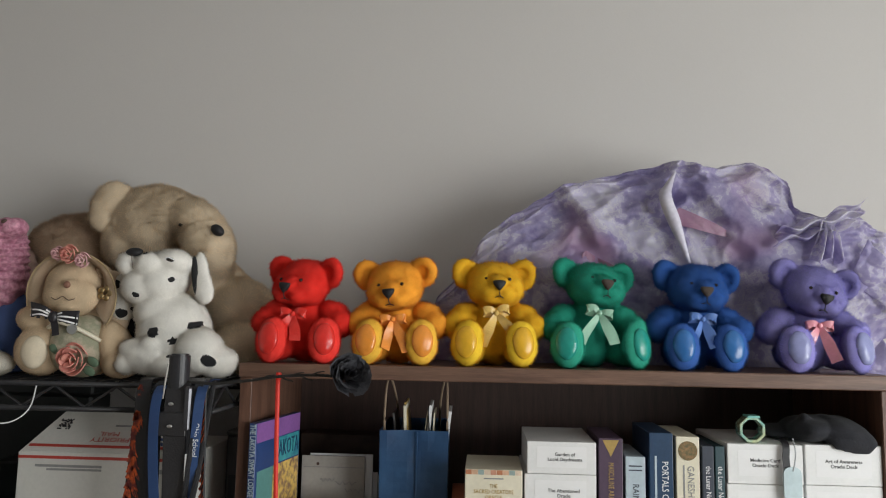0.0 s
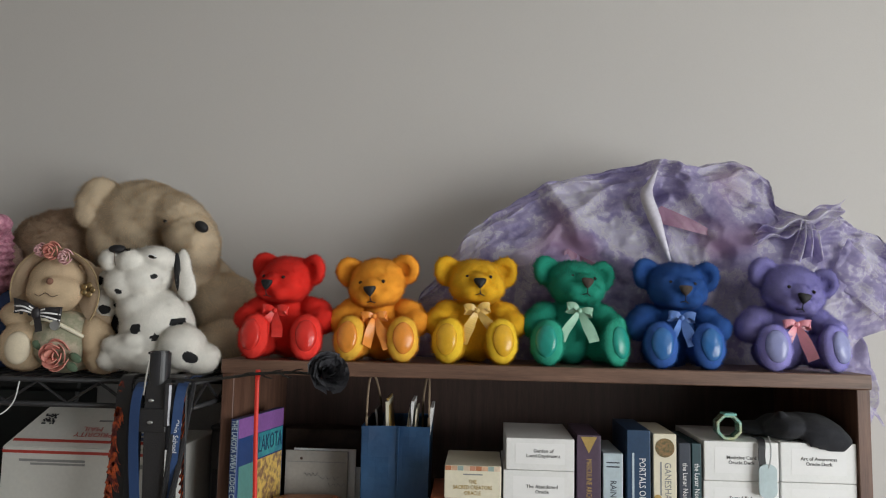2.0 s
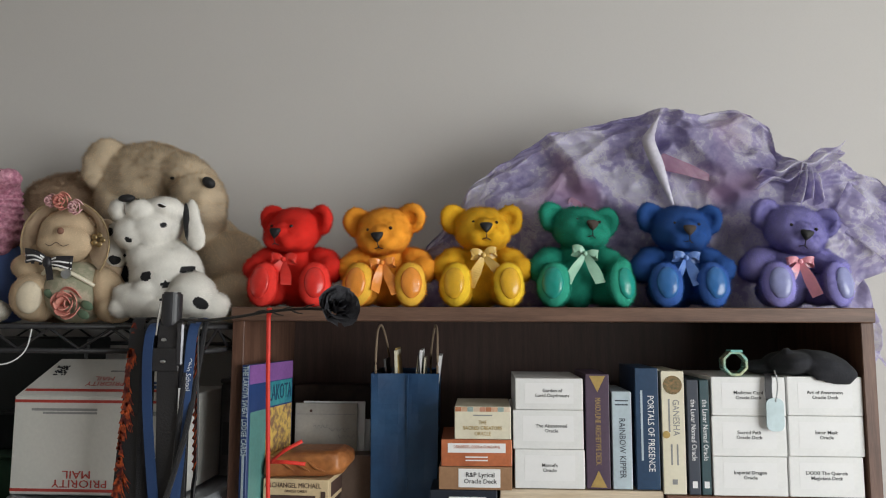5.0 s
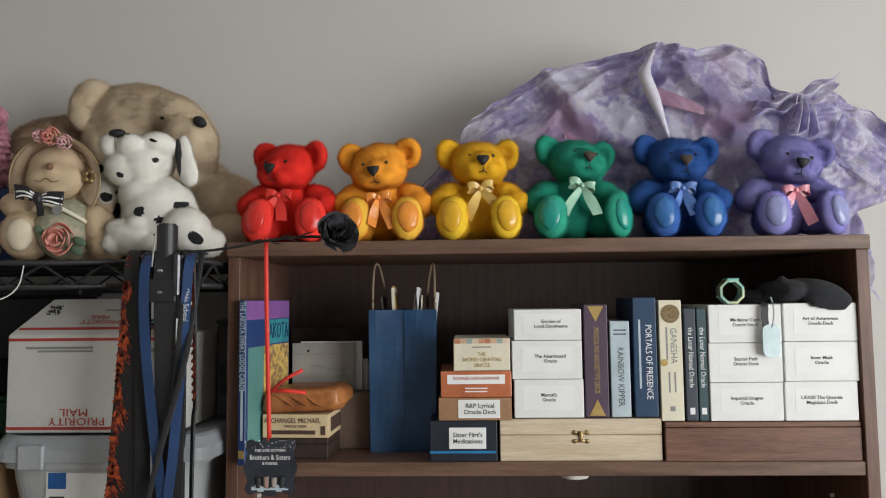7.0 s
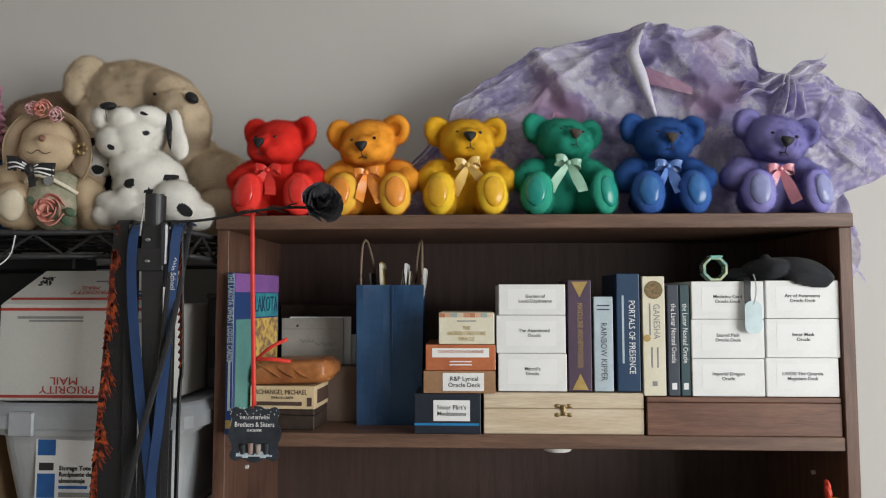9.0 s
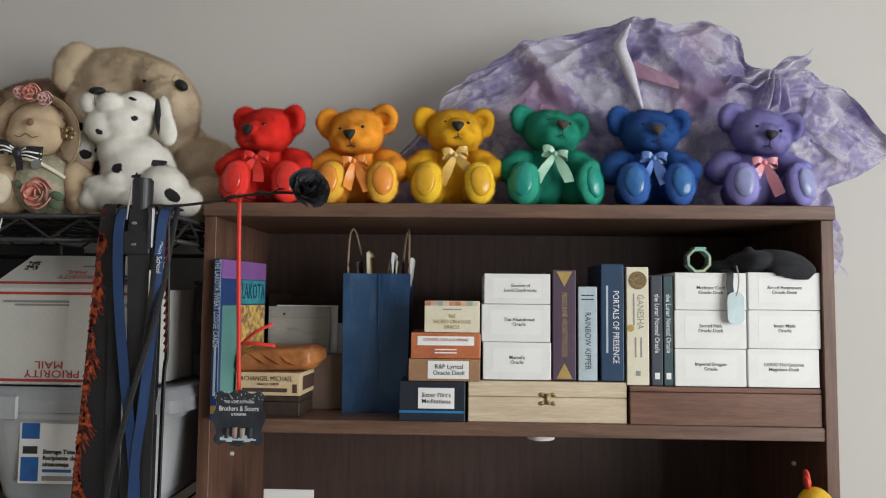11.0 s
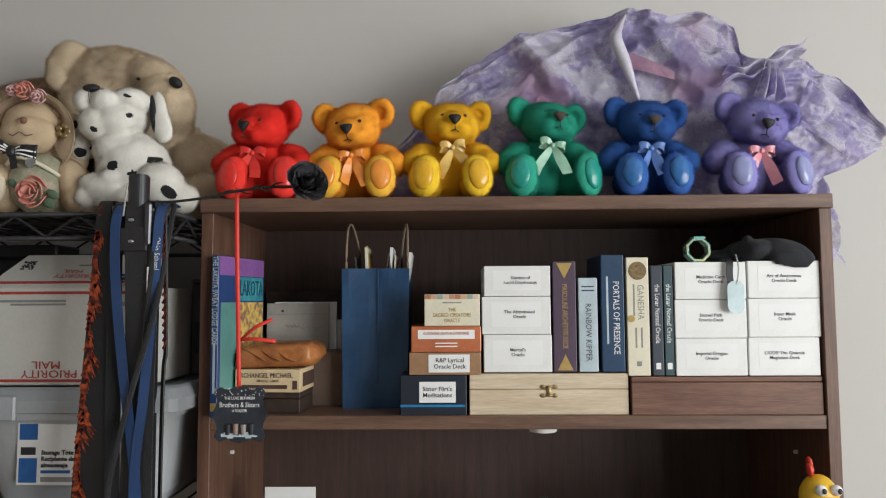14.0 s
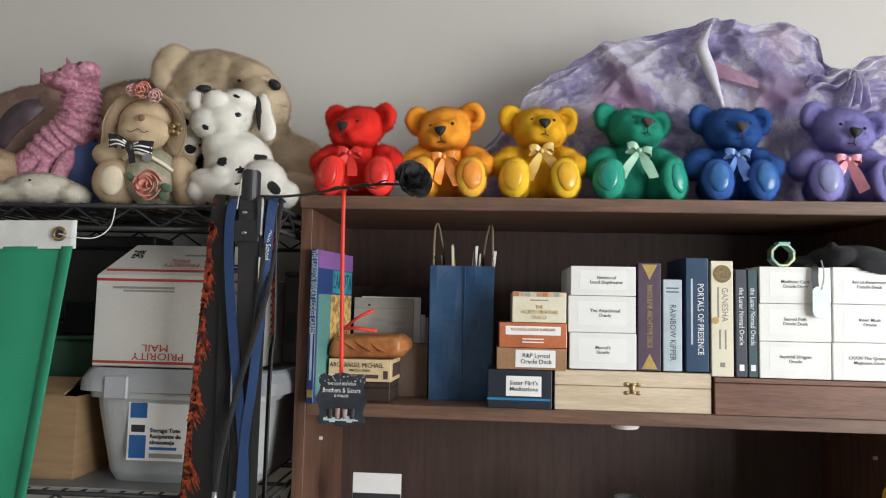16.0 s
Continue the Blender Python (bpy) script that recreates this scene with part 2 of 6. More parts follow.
    me.loops.add(len(f) * 3)
    me.loops.foreach_set("vertex_index", f.ravel().astype(np.int32))
    me.polygons.add(len(f))
    me.polygons.foreach_set("loop_start", np.arange(0, len(f) * 3, 3, dtype=np.int32))
    me.polygons.foreach_set("material_index", s.astype(np.int32))
    me.update(calc_edges=True)
    me.polygons.foreach_set("use_smooth", np.ones(len(f), bool))
    me.normals_split_custom_set_from_vertices(n.tolist())
    return link(name, me, mats + [STRANDS[m.name] for m in mats], parent, label)


# ---- room ----
NORTH = 0.285
tagged(part("wall_north", boxed(-2.2, 2.72, NORTH, NORTH + 0.1, 0, 2.6), WALL), "unseen painted wall, paler than the north wall to bounce fill light behind the shelves", "wall", kind="structure")
# the unseen walls take the lighter ceiling paint, to bounce fill into the shelves
tagged(part("wall_south", boxed(-2.2, 2.72, -4.0, -3.9, 0, 2.6), CEIL), "unseen painted wall, paler than the north wall to bounce fill light", "wall", kind="structure")
tagged(part("wall_west", boxed(-2.3, -2.2, -4.0, NORTH + 0.1, 0, 2.6), CEIL), "unseen painted wall, paler than the north wall to bounce fill light", "wall", kind="structure")
bm = bmesh.new()
for y0, y1, z0, z1 in ((-3.9, -2.65, 0, 2.6), (-0.85, NORTH, 0, 2.6), (-2.65, -0.85, 0, 0.95), (-2.65, -0.85, 2.35, 2.6)):
    box(bm, 2.62, 2.72, y0, y1, z0, z1)
tagged(part("wall_east", bm, CEIL), "unseen paler painted wall bouncing fill light, with a window opening", "wall", kind="structure")
tagged(part("floor", boxed(-2.3, 2.72, -4.0, 0.385, -0.1, 0), FLOOR), "brown wood laminate floor", "floor", kind="structure")
tagged(part("ceiling", boxed(-2.3, 2.72, -4.0, 0.385, 2.6, 2.7), CEIL), "plain white ceiling", "ceiling", kind="structure")
win = thing("window_1", (2.67, -1.75, 1.65), "white framed window letting in daylight", "window", kind="structure")
bm = bmesh.new()
for y0, y1, z0, z1 in ((-0.9, 0.9, -0.7, -0.65), (-0.9, 0.9, 0.65, 0.7), (-0.9, -0.85, -0.65, 0.65), (0.85, 0.9, -0.65, 0.65), (-0.02, 0.02, -0.65, 0.65)):
    box(bm, -0.03, 0.03, y0, y1, z0, z1)
part("window_frame", bm, CEIL, win)

# ---- bookcase ----
W, D, TOP = 0.80, 0.25, 1.775
case = thing("bookcase", (0, 0, 0), "tall dark walnut laminate bookcase against the wall", "bookcase")
part("top_panel", boxed(-0.001, W + 0.001, -0.004, D, 1.757, TOP, 0.0012), WOOD_X, case)
part("side_panel", boxed(0, 0.0155, 0, D, 0, 1.757, 0.0008), WOOD_Z, case)
part("side_panel", boxed(W - 0.0155, W, 0, D, 0, 1.757, 0.0008), WOOD_Z, case)
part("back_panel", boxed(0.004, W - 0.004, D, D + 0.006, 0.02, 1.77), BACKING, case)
for z in (1.499, 1.19, 0.84, 0.5, 0.1):
    part("shelf", boxed(0.0155, W - 0.0155, 0.002, D, z - 0.017, z, 0.0008), WOOD_X, case)
part("plinth", boxed(0.0155, W - 0.0155, 0.01, 0.03, 0, 0.083), WOOD_X, case)
SH = 1.499
for x in (0.0155, W - 0.0155):
    s_ = 1 if x < 0.4 else -1
    part("shelf_pin", cyl(bmesh.new(), (x - 0.001 * s_, 0.085, 1.437), (x + 0.004 * s_, 0.085, 1.437), 0.0028, seg=12), CEIL, case, "white plastic shelf pin")

# ---- toy bears on the bookcase ----
SATIN = {}


def turned(pivot, rx, ry, rz):
    return Matrix.Translation(pivot) @ pose(0, 0, 0, rx, ry, rz) @ Matrix.Translation([-v for v in pivot])


def toy_bear(x, y, colour, fur, pad, bow, head, legs=(-10, 12), arms=0.0, k=1.0, noses=None, seed=1):
    bear = thing("teddy_bear", (x, y, TOP + 0.0005), f"small {colour} plush teddy bear sitting on the bookcase top", "teddy bear", "rainbow teddy bears")
    bear.scale = (1.07, 1.07, 1.07)
    H = Matrix.Translation((0, 0, -0.002)) @ turned((0, 0.012, 0.07), *head)
    lobes = [
        lobe((0, 0.012, 0.037), (0.031, 0.028, 0.0365)),
        lobe((0, 0.010, 0.064), (0.025, 0.022, 0.019)),
        lobe((0, 0.010, 0.1040), (0.0345, 0.030, 0.0265), m=H),
        lobe((-0.013, -0.004, 0.0955), (0.0215, 0.0235, 0.0205), m=H),
        lobe((0.013, -0.004, 0.0955), (0.0215, 0.0235, 0.0205), m=H),
        lobe((0, -0.017, 0.0985), (0.0145, 0.0195, 0.0140), m=H),
        lobe((-0.0095, -0.017, 0.0905), (0.0145, 0.0180, 0.0125), m=H),
        lobe((0.0095, -0.017, 0.0905), (0.0145, 0.0180, 0.0125), m=H),
        lobe((0, -0.015, 0.0835), (0.0130, 0.0145, 0.0080), m=H),
    ]
    for sgn in (-1, 1):
        E = H @ pose(sgn * 0.0352, 0.010, 0.1145, 0, sgn * 20, -sgn * 16)
        lobes.append(lobe((0, 0.003, 0), (0.0152, 0.0055, 0.0165), m=E))
        for q in range(13):
            a = radians(-70 + 26 * q)
            lobes.append(lobe((0.0118 * math.cos(a), 0.0015, 0.0128 * math.sin(a)), (0.0052, 0.0050, 0.0052), m=E))
    pads, soles = [], []
    for sgn, yaw in ((-1, legs[0]), (1, legs[1])):
        lobes.append(lobe((sgn * 0.0375, 0.004, 0.0575), (0.0225, 0.019, 0.0165), (0, sgn * 36, 0)))
        lobes.append(lobe((sgn * 0.0475, -0.007, 0.0475), (0.0165, 0.0175, 0.0165), (10, 0, sgn * 10)))
        L = pose(sgn * 0.0235, 0.012, 0.0225) @ pose(0, 0, 0, 0, 0, yaw)
        lobes.append(lobe((0, -0.020, -0.0005), (0.0165, 0.034, 0.0195), m=L))
        lobes.append(lobe((0, -0.044, 0.0048), (0.0198, 0.0125, 0.0278), (-8, 0, 0), m=L))
        pads.append(L @ pose(0, -0.0538, 0.0065, -8, 0, 0))
        soles.append(np.array(pads[-1].inverted()))

    def fringe(p):
        hit = np.zeros(len(p), bool)
        for S in soles:
            q = p @ S[:3, :3].T + S[:3, 3]
            hit |= (q[:, 1] < 0.0075) & (np.abs(q[:, 0]) < 0.025) & (np.abs(q[:, 2]) < 0.03)
        return hit.astype(int)

    plush("fur_body", lobes, 60000, 0.0042, 0.00017, list(fur), bear, seed, fringe, comb=(0, 0, -0.2), rough=0.0018, shag=1.3, blend=0.0016, tuft=150)
    for P in pads:
        bm = bmesh.new()
        ball(bm, (0, 0, 0), (0.0128, 0.0062, 0.0190), sub=4)
        for v in bm.verts:
            v.co += v.co.normalized() * 0.0007 * noise.noise(v.co * 130 + Vector((seed, x * 50, 0)))
        bmesh.ops.transform(bm, matrix=P, verts=bm.verts)
        part("foot_pad", bm, pad, bear, "shiny satin foot pad", True)
    # nose: rounded triangle
    bm = bmesh.new()
    ball(bm, (0, 0, 0), (0.0088, 0.0042, 0.0074), sub=3)
    for v in bm.verts:
        v.co.z = min(v.co.z, 0.0048)
        v.co.x *= 0.35 + 0.85 * (v.co.z / 0.0068 + 1) / 2
    bmesh.ops.transform(bm, matrix=H @ pose(0, -0.0368, 0.1015, -15, 0, 0), verts=bm.verts)
    part("nose", bm, noses or NOSE, bear, smooth=True)
    bm = bmesh.new()
    tube(bm, [H @ Vector(p) for p in ((0, -0.0382, 0.096), (0, -0.0385, 0.091), (0.001, -0.0375, 0.0875))], 0.0006, 6, 3)
    tube(bm, [H @ Vector(p) for p in ((-0.005, -0.0358, 0.0862), (0, -0.038, 0.0878), (0.005, -0.0358, 0.0855))], 0.0006, 6, 3)
    part("mouth_stitching", bm, NOSE, bear)
    for sgn in (-1, 1):
        bm = ball(bmesh.new(), H @ Vector((sgn * 0.0142, -0.0222, 0.1080)), 0.0024, sub=2)
        part("eye", bm, EYE, bear, smooth=True)
    # ribbon bow
    bm = bmesh.new()
    K = Matrix.Translation((H @ Vector((0, -0.012, 0.074)) - Vector((0, 0.012 + 0.0003 * head[0], 0.0065 + 0.0003 * head[0])))) @ pose(0, 0, 0, 0, bow[1], 0) @ Matrix.Diagonal((1.12, 1.1, 1.2, 1))
    rng = random.Random(seed)
    for sgn in (-1, 1):
        a = rng.uniform(-0.002, 0.003)
        strip(bm, [K @ Vector(p) for p in ((0, 0, 0), (sgn * 0.006, -0.004, 0.003 + a), (sgn * 0.0125, -0.003, 0.002 + a), (sgn * 0.0125, 0.002, -0.001 + a), (sgn * 0.006, 0.001, -0.001), (0, 0.001, 0))], K.to_3x3() @ Vector((0, -0.25, 1)), lambda t: 0.004 + 0.0055 * math.sin(math.pi * t), 0.0004, n=6)
        b = rng.uniform(0.005, 0.012)
        ln = rng.uniform(0.85, 1.15)
        tw = rng.uniform(-0.5, 0.9)
        strip(bm, [K @ Vector(p) for p in ((0, 0.0, -0.001), (sgn * b * 0.6, -0.004, -0.010 * ln), (sgn * b * 1.3, -0.0055, -0.021 * ln), (sgn * b * 1.7, -0.0095, -0.030 * ln))], lambda t, q=sgn, w=tw: Vector((1, (-0.6 + w * t * 1.6) * q, 0.25 * q)), lambda t: 0.0055 + 0.0075 * min(1, t * 2.0), 0.0004, n=6)
    ball(bm, K @ Vector((0, -0.002, 0)), (0.003, 0.0025, 0.0034), sub=2)
    part("ribbon_bow", bm, bow[0], bear, "satin ribbon bow")
    return bear


def furry(name, c):
    """The woven ground of a pile, and its strands, which let light through."""
    skin = mat(name, c, 0.9, color2=tuple(v * 0.88 for v in c), scale=55, fine=0.05, bump_scale=500, detail=3)
    m = bpy.data.materials.new(name + "_strands")
    m.use_nodes = True
    t = m.node_tree
    b, out = t.nodes["Principled BSDF"], t.nodes["Material Output"]
    ge = t.nodes.new("ShaderNodeNewGeometry")
    co = t.nodes.new("ShaderNodeTexCoord")
    nz = t.nodes.new("ShaderNodeTexNoise")
    nz.inputs["Scale"].default_value, nz.inputs["Detail"].default_value = 55, 3
    t.links.new(co.outputs["Object"], nz.inputs["Vector"])
    ad = t.nodes.new("ShaderNodeMath")
    ad.operation = "ADD"
    m1 = t.nodes.new("ShaderNodeMapRange")
    m1.inputs["To Min"].default_value, m1.inputs["To Max"].default_value = -0.08, 0.08
    t.links.new(ge.outputs["Random Per Island"], m1.inputs["Value"])
    m2 = t.nodes.new("ShaderNodeMapRange")
    m2.inputs["From Min"].default_value, m2.inputs["From Max"].default_value = 0.3, 0.7
    m2.inputs["To Min"].default_value, m2.inputs["To Max"].default_value = 0.86, 1.08
    t.links.new(nz.outputs["Fac"], m2.inputs["Value"])
    t.links.new(m1.outputs["Result"], ad.inputs[0])
    t.links.new(m2.outputs["Result"], ad.inputs[1])
    hs = t.nodes.new("ShaderNodeHueSaturation")
    hs.inputs["Color"].default_value = (*(v * min(1.45, 0.92 / max(c)) for v in c), 1)
    t.links.new(ad.outputs[0], hs.inputs["Value"])
    t.links.new(hs.outputs["Color"], b.inputs["Base Color"])
    b.inputs["Roughness"].default_value = 0.8
    tl = t.nodes.new("ShaderNodeBsdfTranslucent")
    t.links.new(hs.outputs["Color"], tl.inputs["Color"])
    mx = t.nodes.new("ShaderNodeMixShader")
    mx.inputs[0].default_value = 0.5
    t.links.new(b.outputs[0], mx.inputs[1])
    t.links.new(tl.outputs[0], mx.inputs[2])
    t.links.new(mx.outputs[0], out.inputs["Surface"])
    STRANDS[skin.name] = m
    return skin


def satin(name, c, rough=0.22):
    return mat(name, c, rough, color2=tuple(v * 0.85 for v in c), scale=80, bump=0.1, bump_scale=900, fine=0.05, sheen=0.1)


NOSE = mat("nose_thread", (0.008, 0.008, 0.010), 0.6, bump=0.25, bump_scale=1500)
NOSE_BROWN = mat("nose_thread_brown", (0.07, 0.05, 0.04), 0.75, bump=0.6, bump_scale=1500)
EYE = mat("glass_eye", (0.015, 0.009, 0.007), 0.08)
def pile(name, c):
    """Body fur, and the paler brushed edge round the soles."""
    return furry(name + "_fur", c), furry(name + "_sole_fur", tuple(min(1.0, v * 1.4 + 0.02) for v in c))


toy_bear(0.068, 0.046, "bright red", pile("red", (0.80, 0.022, 0.012)), satin("red_satin", (0.74, 0.03, 0.022)), (satin("red_ribbon", (0.78, 0.04, 0.03)), 8), (10, 3, -19), seed=3)
toy_bear(0.193, 0.048, "orange", pile("orange", (1.0, 0.40, 0.03)), satin("orange_satin", (0.85, 0.30, 0.04)), (satin("orange_ribbon", (0.90, 0.32, 0.06)), -6), (16, -4, -6), seed=4)
toy_bear(0.320, 0.050, "golden yellow", pile("yellow", (0.84, 0.46, 0.012)), satin("yellow_satin", (0.80, 0.44, 0.025)), (satin("yellow_ribbon", (0.82, 0.55, 0.16)), -4), (3, 0, 7), seed=5)
toy_bear(0.448, 0.050, "emerald green", pile("green", (0.008, 0.27, 0.18)), satin("green_satin", (0.015, 0.32, 0.26)), (satin("green_ribbon", (0.35, 0.6, 0.45)), 3), (0, 5, 14), (-12, 34), noses=NOSE_BROWN, seed=6)
toy_bear(0.582, 0.050, "royal blue", pile("blue", (0.014, 0.078, 0.30)), satin("blue_satin", (0.03, 0.15, 0.42)), (satin("blue_ribbon", (0.13, 0.25, 0.6)), 6), (8, 3, 1), (-2, 8), noses=NOSE_BROWN, seed=7)
toy_bear(0.724, 0.048, "violet", pile("violet", (0.22, 0.20, 0.47)), satin("violet_satin", (0.30, 0.32, 0.58)), (satin("pink_ribbon", (0.75, 0.3, 0.36)), -2), (15, 11, -1), (-6, 24), seed=8)


# ---- shelf contents ----
def deck(name, x0, x1, z0, z1, material, label, category="box", group="", y0=0.004, depth=0.125, rz=0.0, bevel=0.001):
    t = thing(name, ((x0 + x1) / 2, y0 + depth / 2, z0), label, category, group, rz=rz)
    w = (x1 - x0) / 2
    part("carton", boxed(-w, w, -depth / 2, depth / 2, 0, z1 - z0, bevel, 2), material, t)
    return t, w, z1 - z0, -depth / 2


for x0, x1, z0, z1, lines, dx in (
        (0.361, 0.447, 1.5525, 1.5995, "Marcel's\nOracle", 0),
        (0.359, 0.446, 1.6, 1.6475, "The Abandoned\nOracle", 0.004),
        (0.362, 0.446, 1.648, 1.6865, "Garden of\nLucid Daydreams", 0.004),
        (0.602, 0.6905, 1.5475, 1.594, "Imperial Dragon\nOracle", 0),
        (0.602, 0.6915, 1.5945, 1.6425, "Sacred Path\nOracle Deck", 0),
        (0.603, 0.692, 1.643, 1.690, "Medicine Card\nOracle Deck", 0),
        (0.6925, 0.7805, 1.5475, 1.595, "LXXXI The Quareia\nMagicians Deck", 0),
        (0.694, 0.7835, 1.5955, 1.6435, "Inner Mask\nOracle", 0),
        (0.6945, 0.784, 1.644, 1.691, "Art of Awareness\nOracle Deck", 0)):
    t, w, h, f = deck("card_box", x0, x1, z0, z1, WHITE_CARD, "white card deck box with a printed title label", "box", "white deck boxes", depth=0.13)
    part("title_label", boxed(-w * 0.72, w * 0.72, f - 0.0002, f + 0.0002, h * 0.2, h * 0.85), LABEL, t)
    words(lines, 0.0060, (dx, f - 0.0004, h * 0.53), INK, t, bold=0.00002)


def spine(x0, x1, z0, z1, material, label, depth=0.1, y0=0.006):
    return deck("deck_case", x0, x1, z0, z1, material, label, "book", "upright deck cases", y0=y0, depth=depth)


PURPLE = mat("plum_card", (0.095, 0.06, 0.10), 0.45, fine=0.08)
PALEBLUE = mat("pale_blue_card", (0.52, 0.62, 0.68), 0.4, fine=0.05)
NAVY = mat("navy_card", (0.022, 0.06, 0.13), 0.4, fine=0.08)
SLATE = mat("slate_card", (0.05, 0.06, 0.085), 0.45, fine=0.08)
TEALC = mat("teal_card", (0.04, 0.085, 0.1), 0.45, fine=0.08)
t, w, h, f = spine(0.4495, 0.4785, 1.5525, 1.692, PURPLE, "plum deck case with gold spine lettering")
words("MASCULINE ARCHETYPE DECK", 0.0095, (0, f - 0.0003, h * 0.5), GOLD, t, -90, squeeze=0.62)
for z, s in ((h - 0.012, -1), (0.012, 1)):
    bm = bmesh.new()
    for k in range(1):
        vs = [bm.verts.new((a * (0.010 - 0.003 * k), f - 0.0004, z + s * (b * (0.010 - 0.003 * k)))) for a, b in ((-1, -1), (1, -1), (0, 1))]
        vs2 = [bm.verts.new((v.co.x, f + 0.0002, v.co.z)) for v in vs]
        bm.faces.new(vs), bm.faces.new(vs2)
    part("gold_triangle", bm, GOLD, t)
t, w, h, f = spine(0.4815, 0.5055, 1.5525, 1.671, PALEBLUE, "pale blue deck case beside the plum one")
words("RAINBOW KIPPER", 0.0108, (0, f - 0.0003, h * 0.42), SLATE, t, -90, squeeze=0.84)
bars([(-0.008, 0.008, h - 0.012, h - 0.0105), (-0.008, 0.008, h - 0.017, h - 0.0155)], f, SLATE, t)
t, w, h, f = spine(0.5105, 0.539, 1.5525, 1.7, NAVY, "tall navy blue deck case with white lettering")
words("PORTALS OF PRESENCE", 0.0112, (0.004, f - 0.0003, h * 0.46), LABEL, t, -90, squeeze=0.78)
bars([(-0.008, -0.0055, 0.035, 0.12)], f, PALEBLUE, t)
t, w, h, f = spine(0.5425, 0.5705, 1.5475, 1.6965, CREAM, "cream deck case with a round picture on its spine")
words("GANESHA", 0.0115, (0.003, f - 0.0003, h * 0.62), GREYINK, t, -90, squeeze=0.85)
bars([(-0.006, -0.004, 0.075, 0.115), (0.003, 0.005, 0.035, 0.06), (-0.004, -0.002, 0.035, 0.06), (-0.003, 0.003, 0.012, 0.018)], f, GREYINK, t)
OLIVE = mat("olive_print", (0.11, 0.10, 0.04), 0.45, color2=(0.3, 0.17, 0.07), scale=300)
bm = cyl(bmesh.new(), (0, f - 0.0005, h - 0.017), (0, f + 0.0002, h - 0.017), 0.0115, seg=28)
part("round_picture", bm, OLIVE, t)
bm = cyl(bmesh.new(), (-0.009, f - 0.0005, h * 0.48), (-0.009, f + 0.0002, h * 0.48), 0.0045, seg=20)
part("round_seal", bm, GOLD, t)
for x0, x1, m in ((0.5735, 0.5875, SLATE), (0.589, 0.6005, TEALC)):
    t, w, h, f = spine(x0, x1, 1.5475, 1.686, m, "slim dark slate deck case with pale script lettering")
    words("the Lunar Nomad Oracle", 0.0088, (0, f - 0.0003, h * 0.56), LABEL, t, -90, squeeze=0.82)
    bars([(-0.003, 0.003, 0.008, 0.016)], f, LABEL, t)

# pale wooden box with clasp, and the dark wooden box
t = thing("wooden_box", (0.4425, 0.06, SH), "pale unfinished pine box with a brass clasp", "box")
part("box_base", boxed(-0.1, 0.1, -0.052, 0.052, 0, 0.0315, 0.0008), PINE, t)
part("box_lid", boxed(-0.1, 0.1, -0.052, 0.052, 0.032, 0.0515, 0.0008), PINE, t)
bm = bmesh.new()
box(bm, -0.0075, 0.0075, -0.0528, -0.0518, 0.0335, 0.0365, 0.0004)
box(bm, -0.0075, 0.0075, -0.0528, -0.0518, 0.0225, 0.0255, 0.0004)
ball(bm, (0, -0.053, 0.030), (0.003, 0.0014, 0.0065), sub=2)
for sx in (-1, 1):
    ball(bm, (sx * 0.0075, -0.0523, 0.035), (0.004, 0.0008, 0.0028), sub=2)
    ball(bm, (sx * 0.0075, -0.0523, 0.024), (0.004, 0.0008, 0.0028), sub=2)
cyl(bm, (-0.004, -0.0538, 0.0325), (0.004, -0.0538, 0.0325), 0.001, seg=8)
part("clasp", bm, BRASS, t, "brass hook clasp", True)
t = thing("wooden_box", (0.664, 0.06, SH), "long reddish brown wooden box", "box")
part("box_body", boxed(-0.1185, 0.1185, -0.056, 0.06, 0, 0.0405, 0.0008), REDWOOD, t)
part("box_lid", boxed(-0.1185, 0.1185, -0.0555, 0.06, 0.041, 0.0475, 0.0008), REDWOOD, t)

# stack beside the gift bag
t, w, h, f = deck("deck_box", 0.2555, 0.339, SH, 1.549, mat("ink_navy_card", (0.014, 0.02, 0.034), 0.45, fine=0.08), "dark navy deck box with a white title label", depth=0.13)
part("title_label", boxed(-0.018, 0.028, f - 0.0005, f + 0.0002, 0.016, 0.042, 0.0002), LABEL, t)
words("Sister Flirt's\nMeditations", 0.0078, (0.005, f - 0.0007, 0.029), INK, t, bold=0.00004)
part("blue_band", boxed(-w - 0.0003, w - 0.002, f - 0.0004, f + 0.03, 0.0105, 0.0135), mat("bright_blue_print", (0.02, 0.22, 0.5), 0.4), t)
KRAFT = mat("kraft_card", (0.36, 0.2, 0.105), 0.6, fine=0.08)
t, w, h, f = deck("deck_box", 0.2665, 0.3575, 1.5495, 1.5775, KRAFT, "brown card deck box with a white title label", depth=0.12)
part("title_label", boxed(-0.021, 0.031, f - 0.0005, f + 0.0002, 0.003, 0.0255, 0.0002), LABEL, t)
words("R&P Lyrical\nOracle Deck", 0.0078, (0.006, f - 0.0007, 0.0143), INK, t, bold=0.00004)
ORANGEC = mat("burnt_orange_card", (0.55, 0.17, 0.07), 0.3, color2=(0.42, 0.12, 0.05), fine=0.1, coat=0.4)
t, w, h, f = deck("deck_box", 0.268, 0.3565, 1.578, 1.6105, ORANGEC, "burnt orange deck box in shrink wrap", depth=0.11, rz=1.5)
part("title_band", boxed(-0.036, 0.036, f - 0.0005, f + 0.0002, 0.0165, 0.028), LABEL, t)
words("GODDESSES, GODS & GUARDIANS", 0.0052, (0, f - 0.0007, 0.0235), ORANGEC, t, squeeze=0.72)
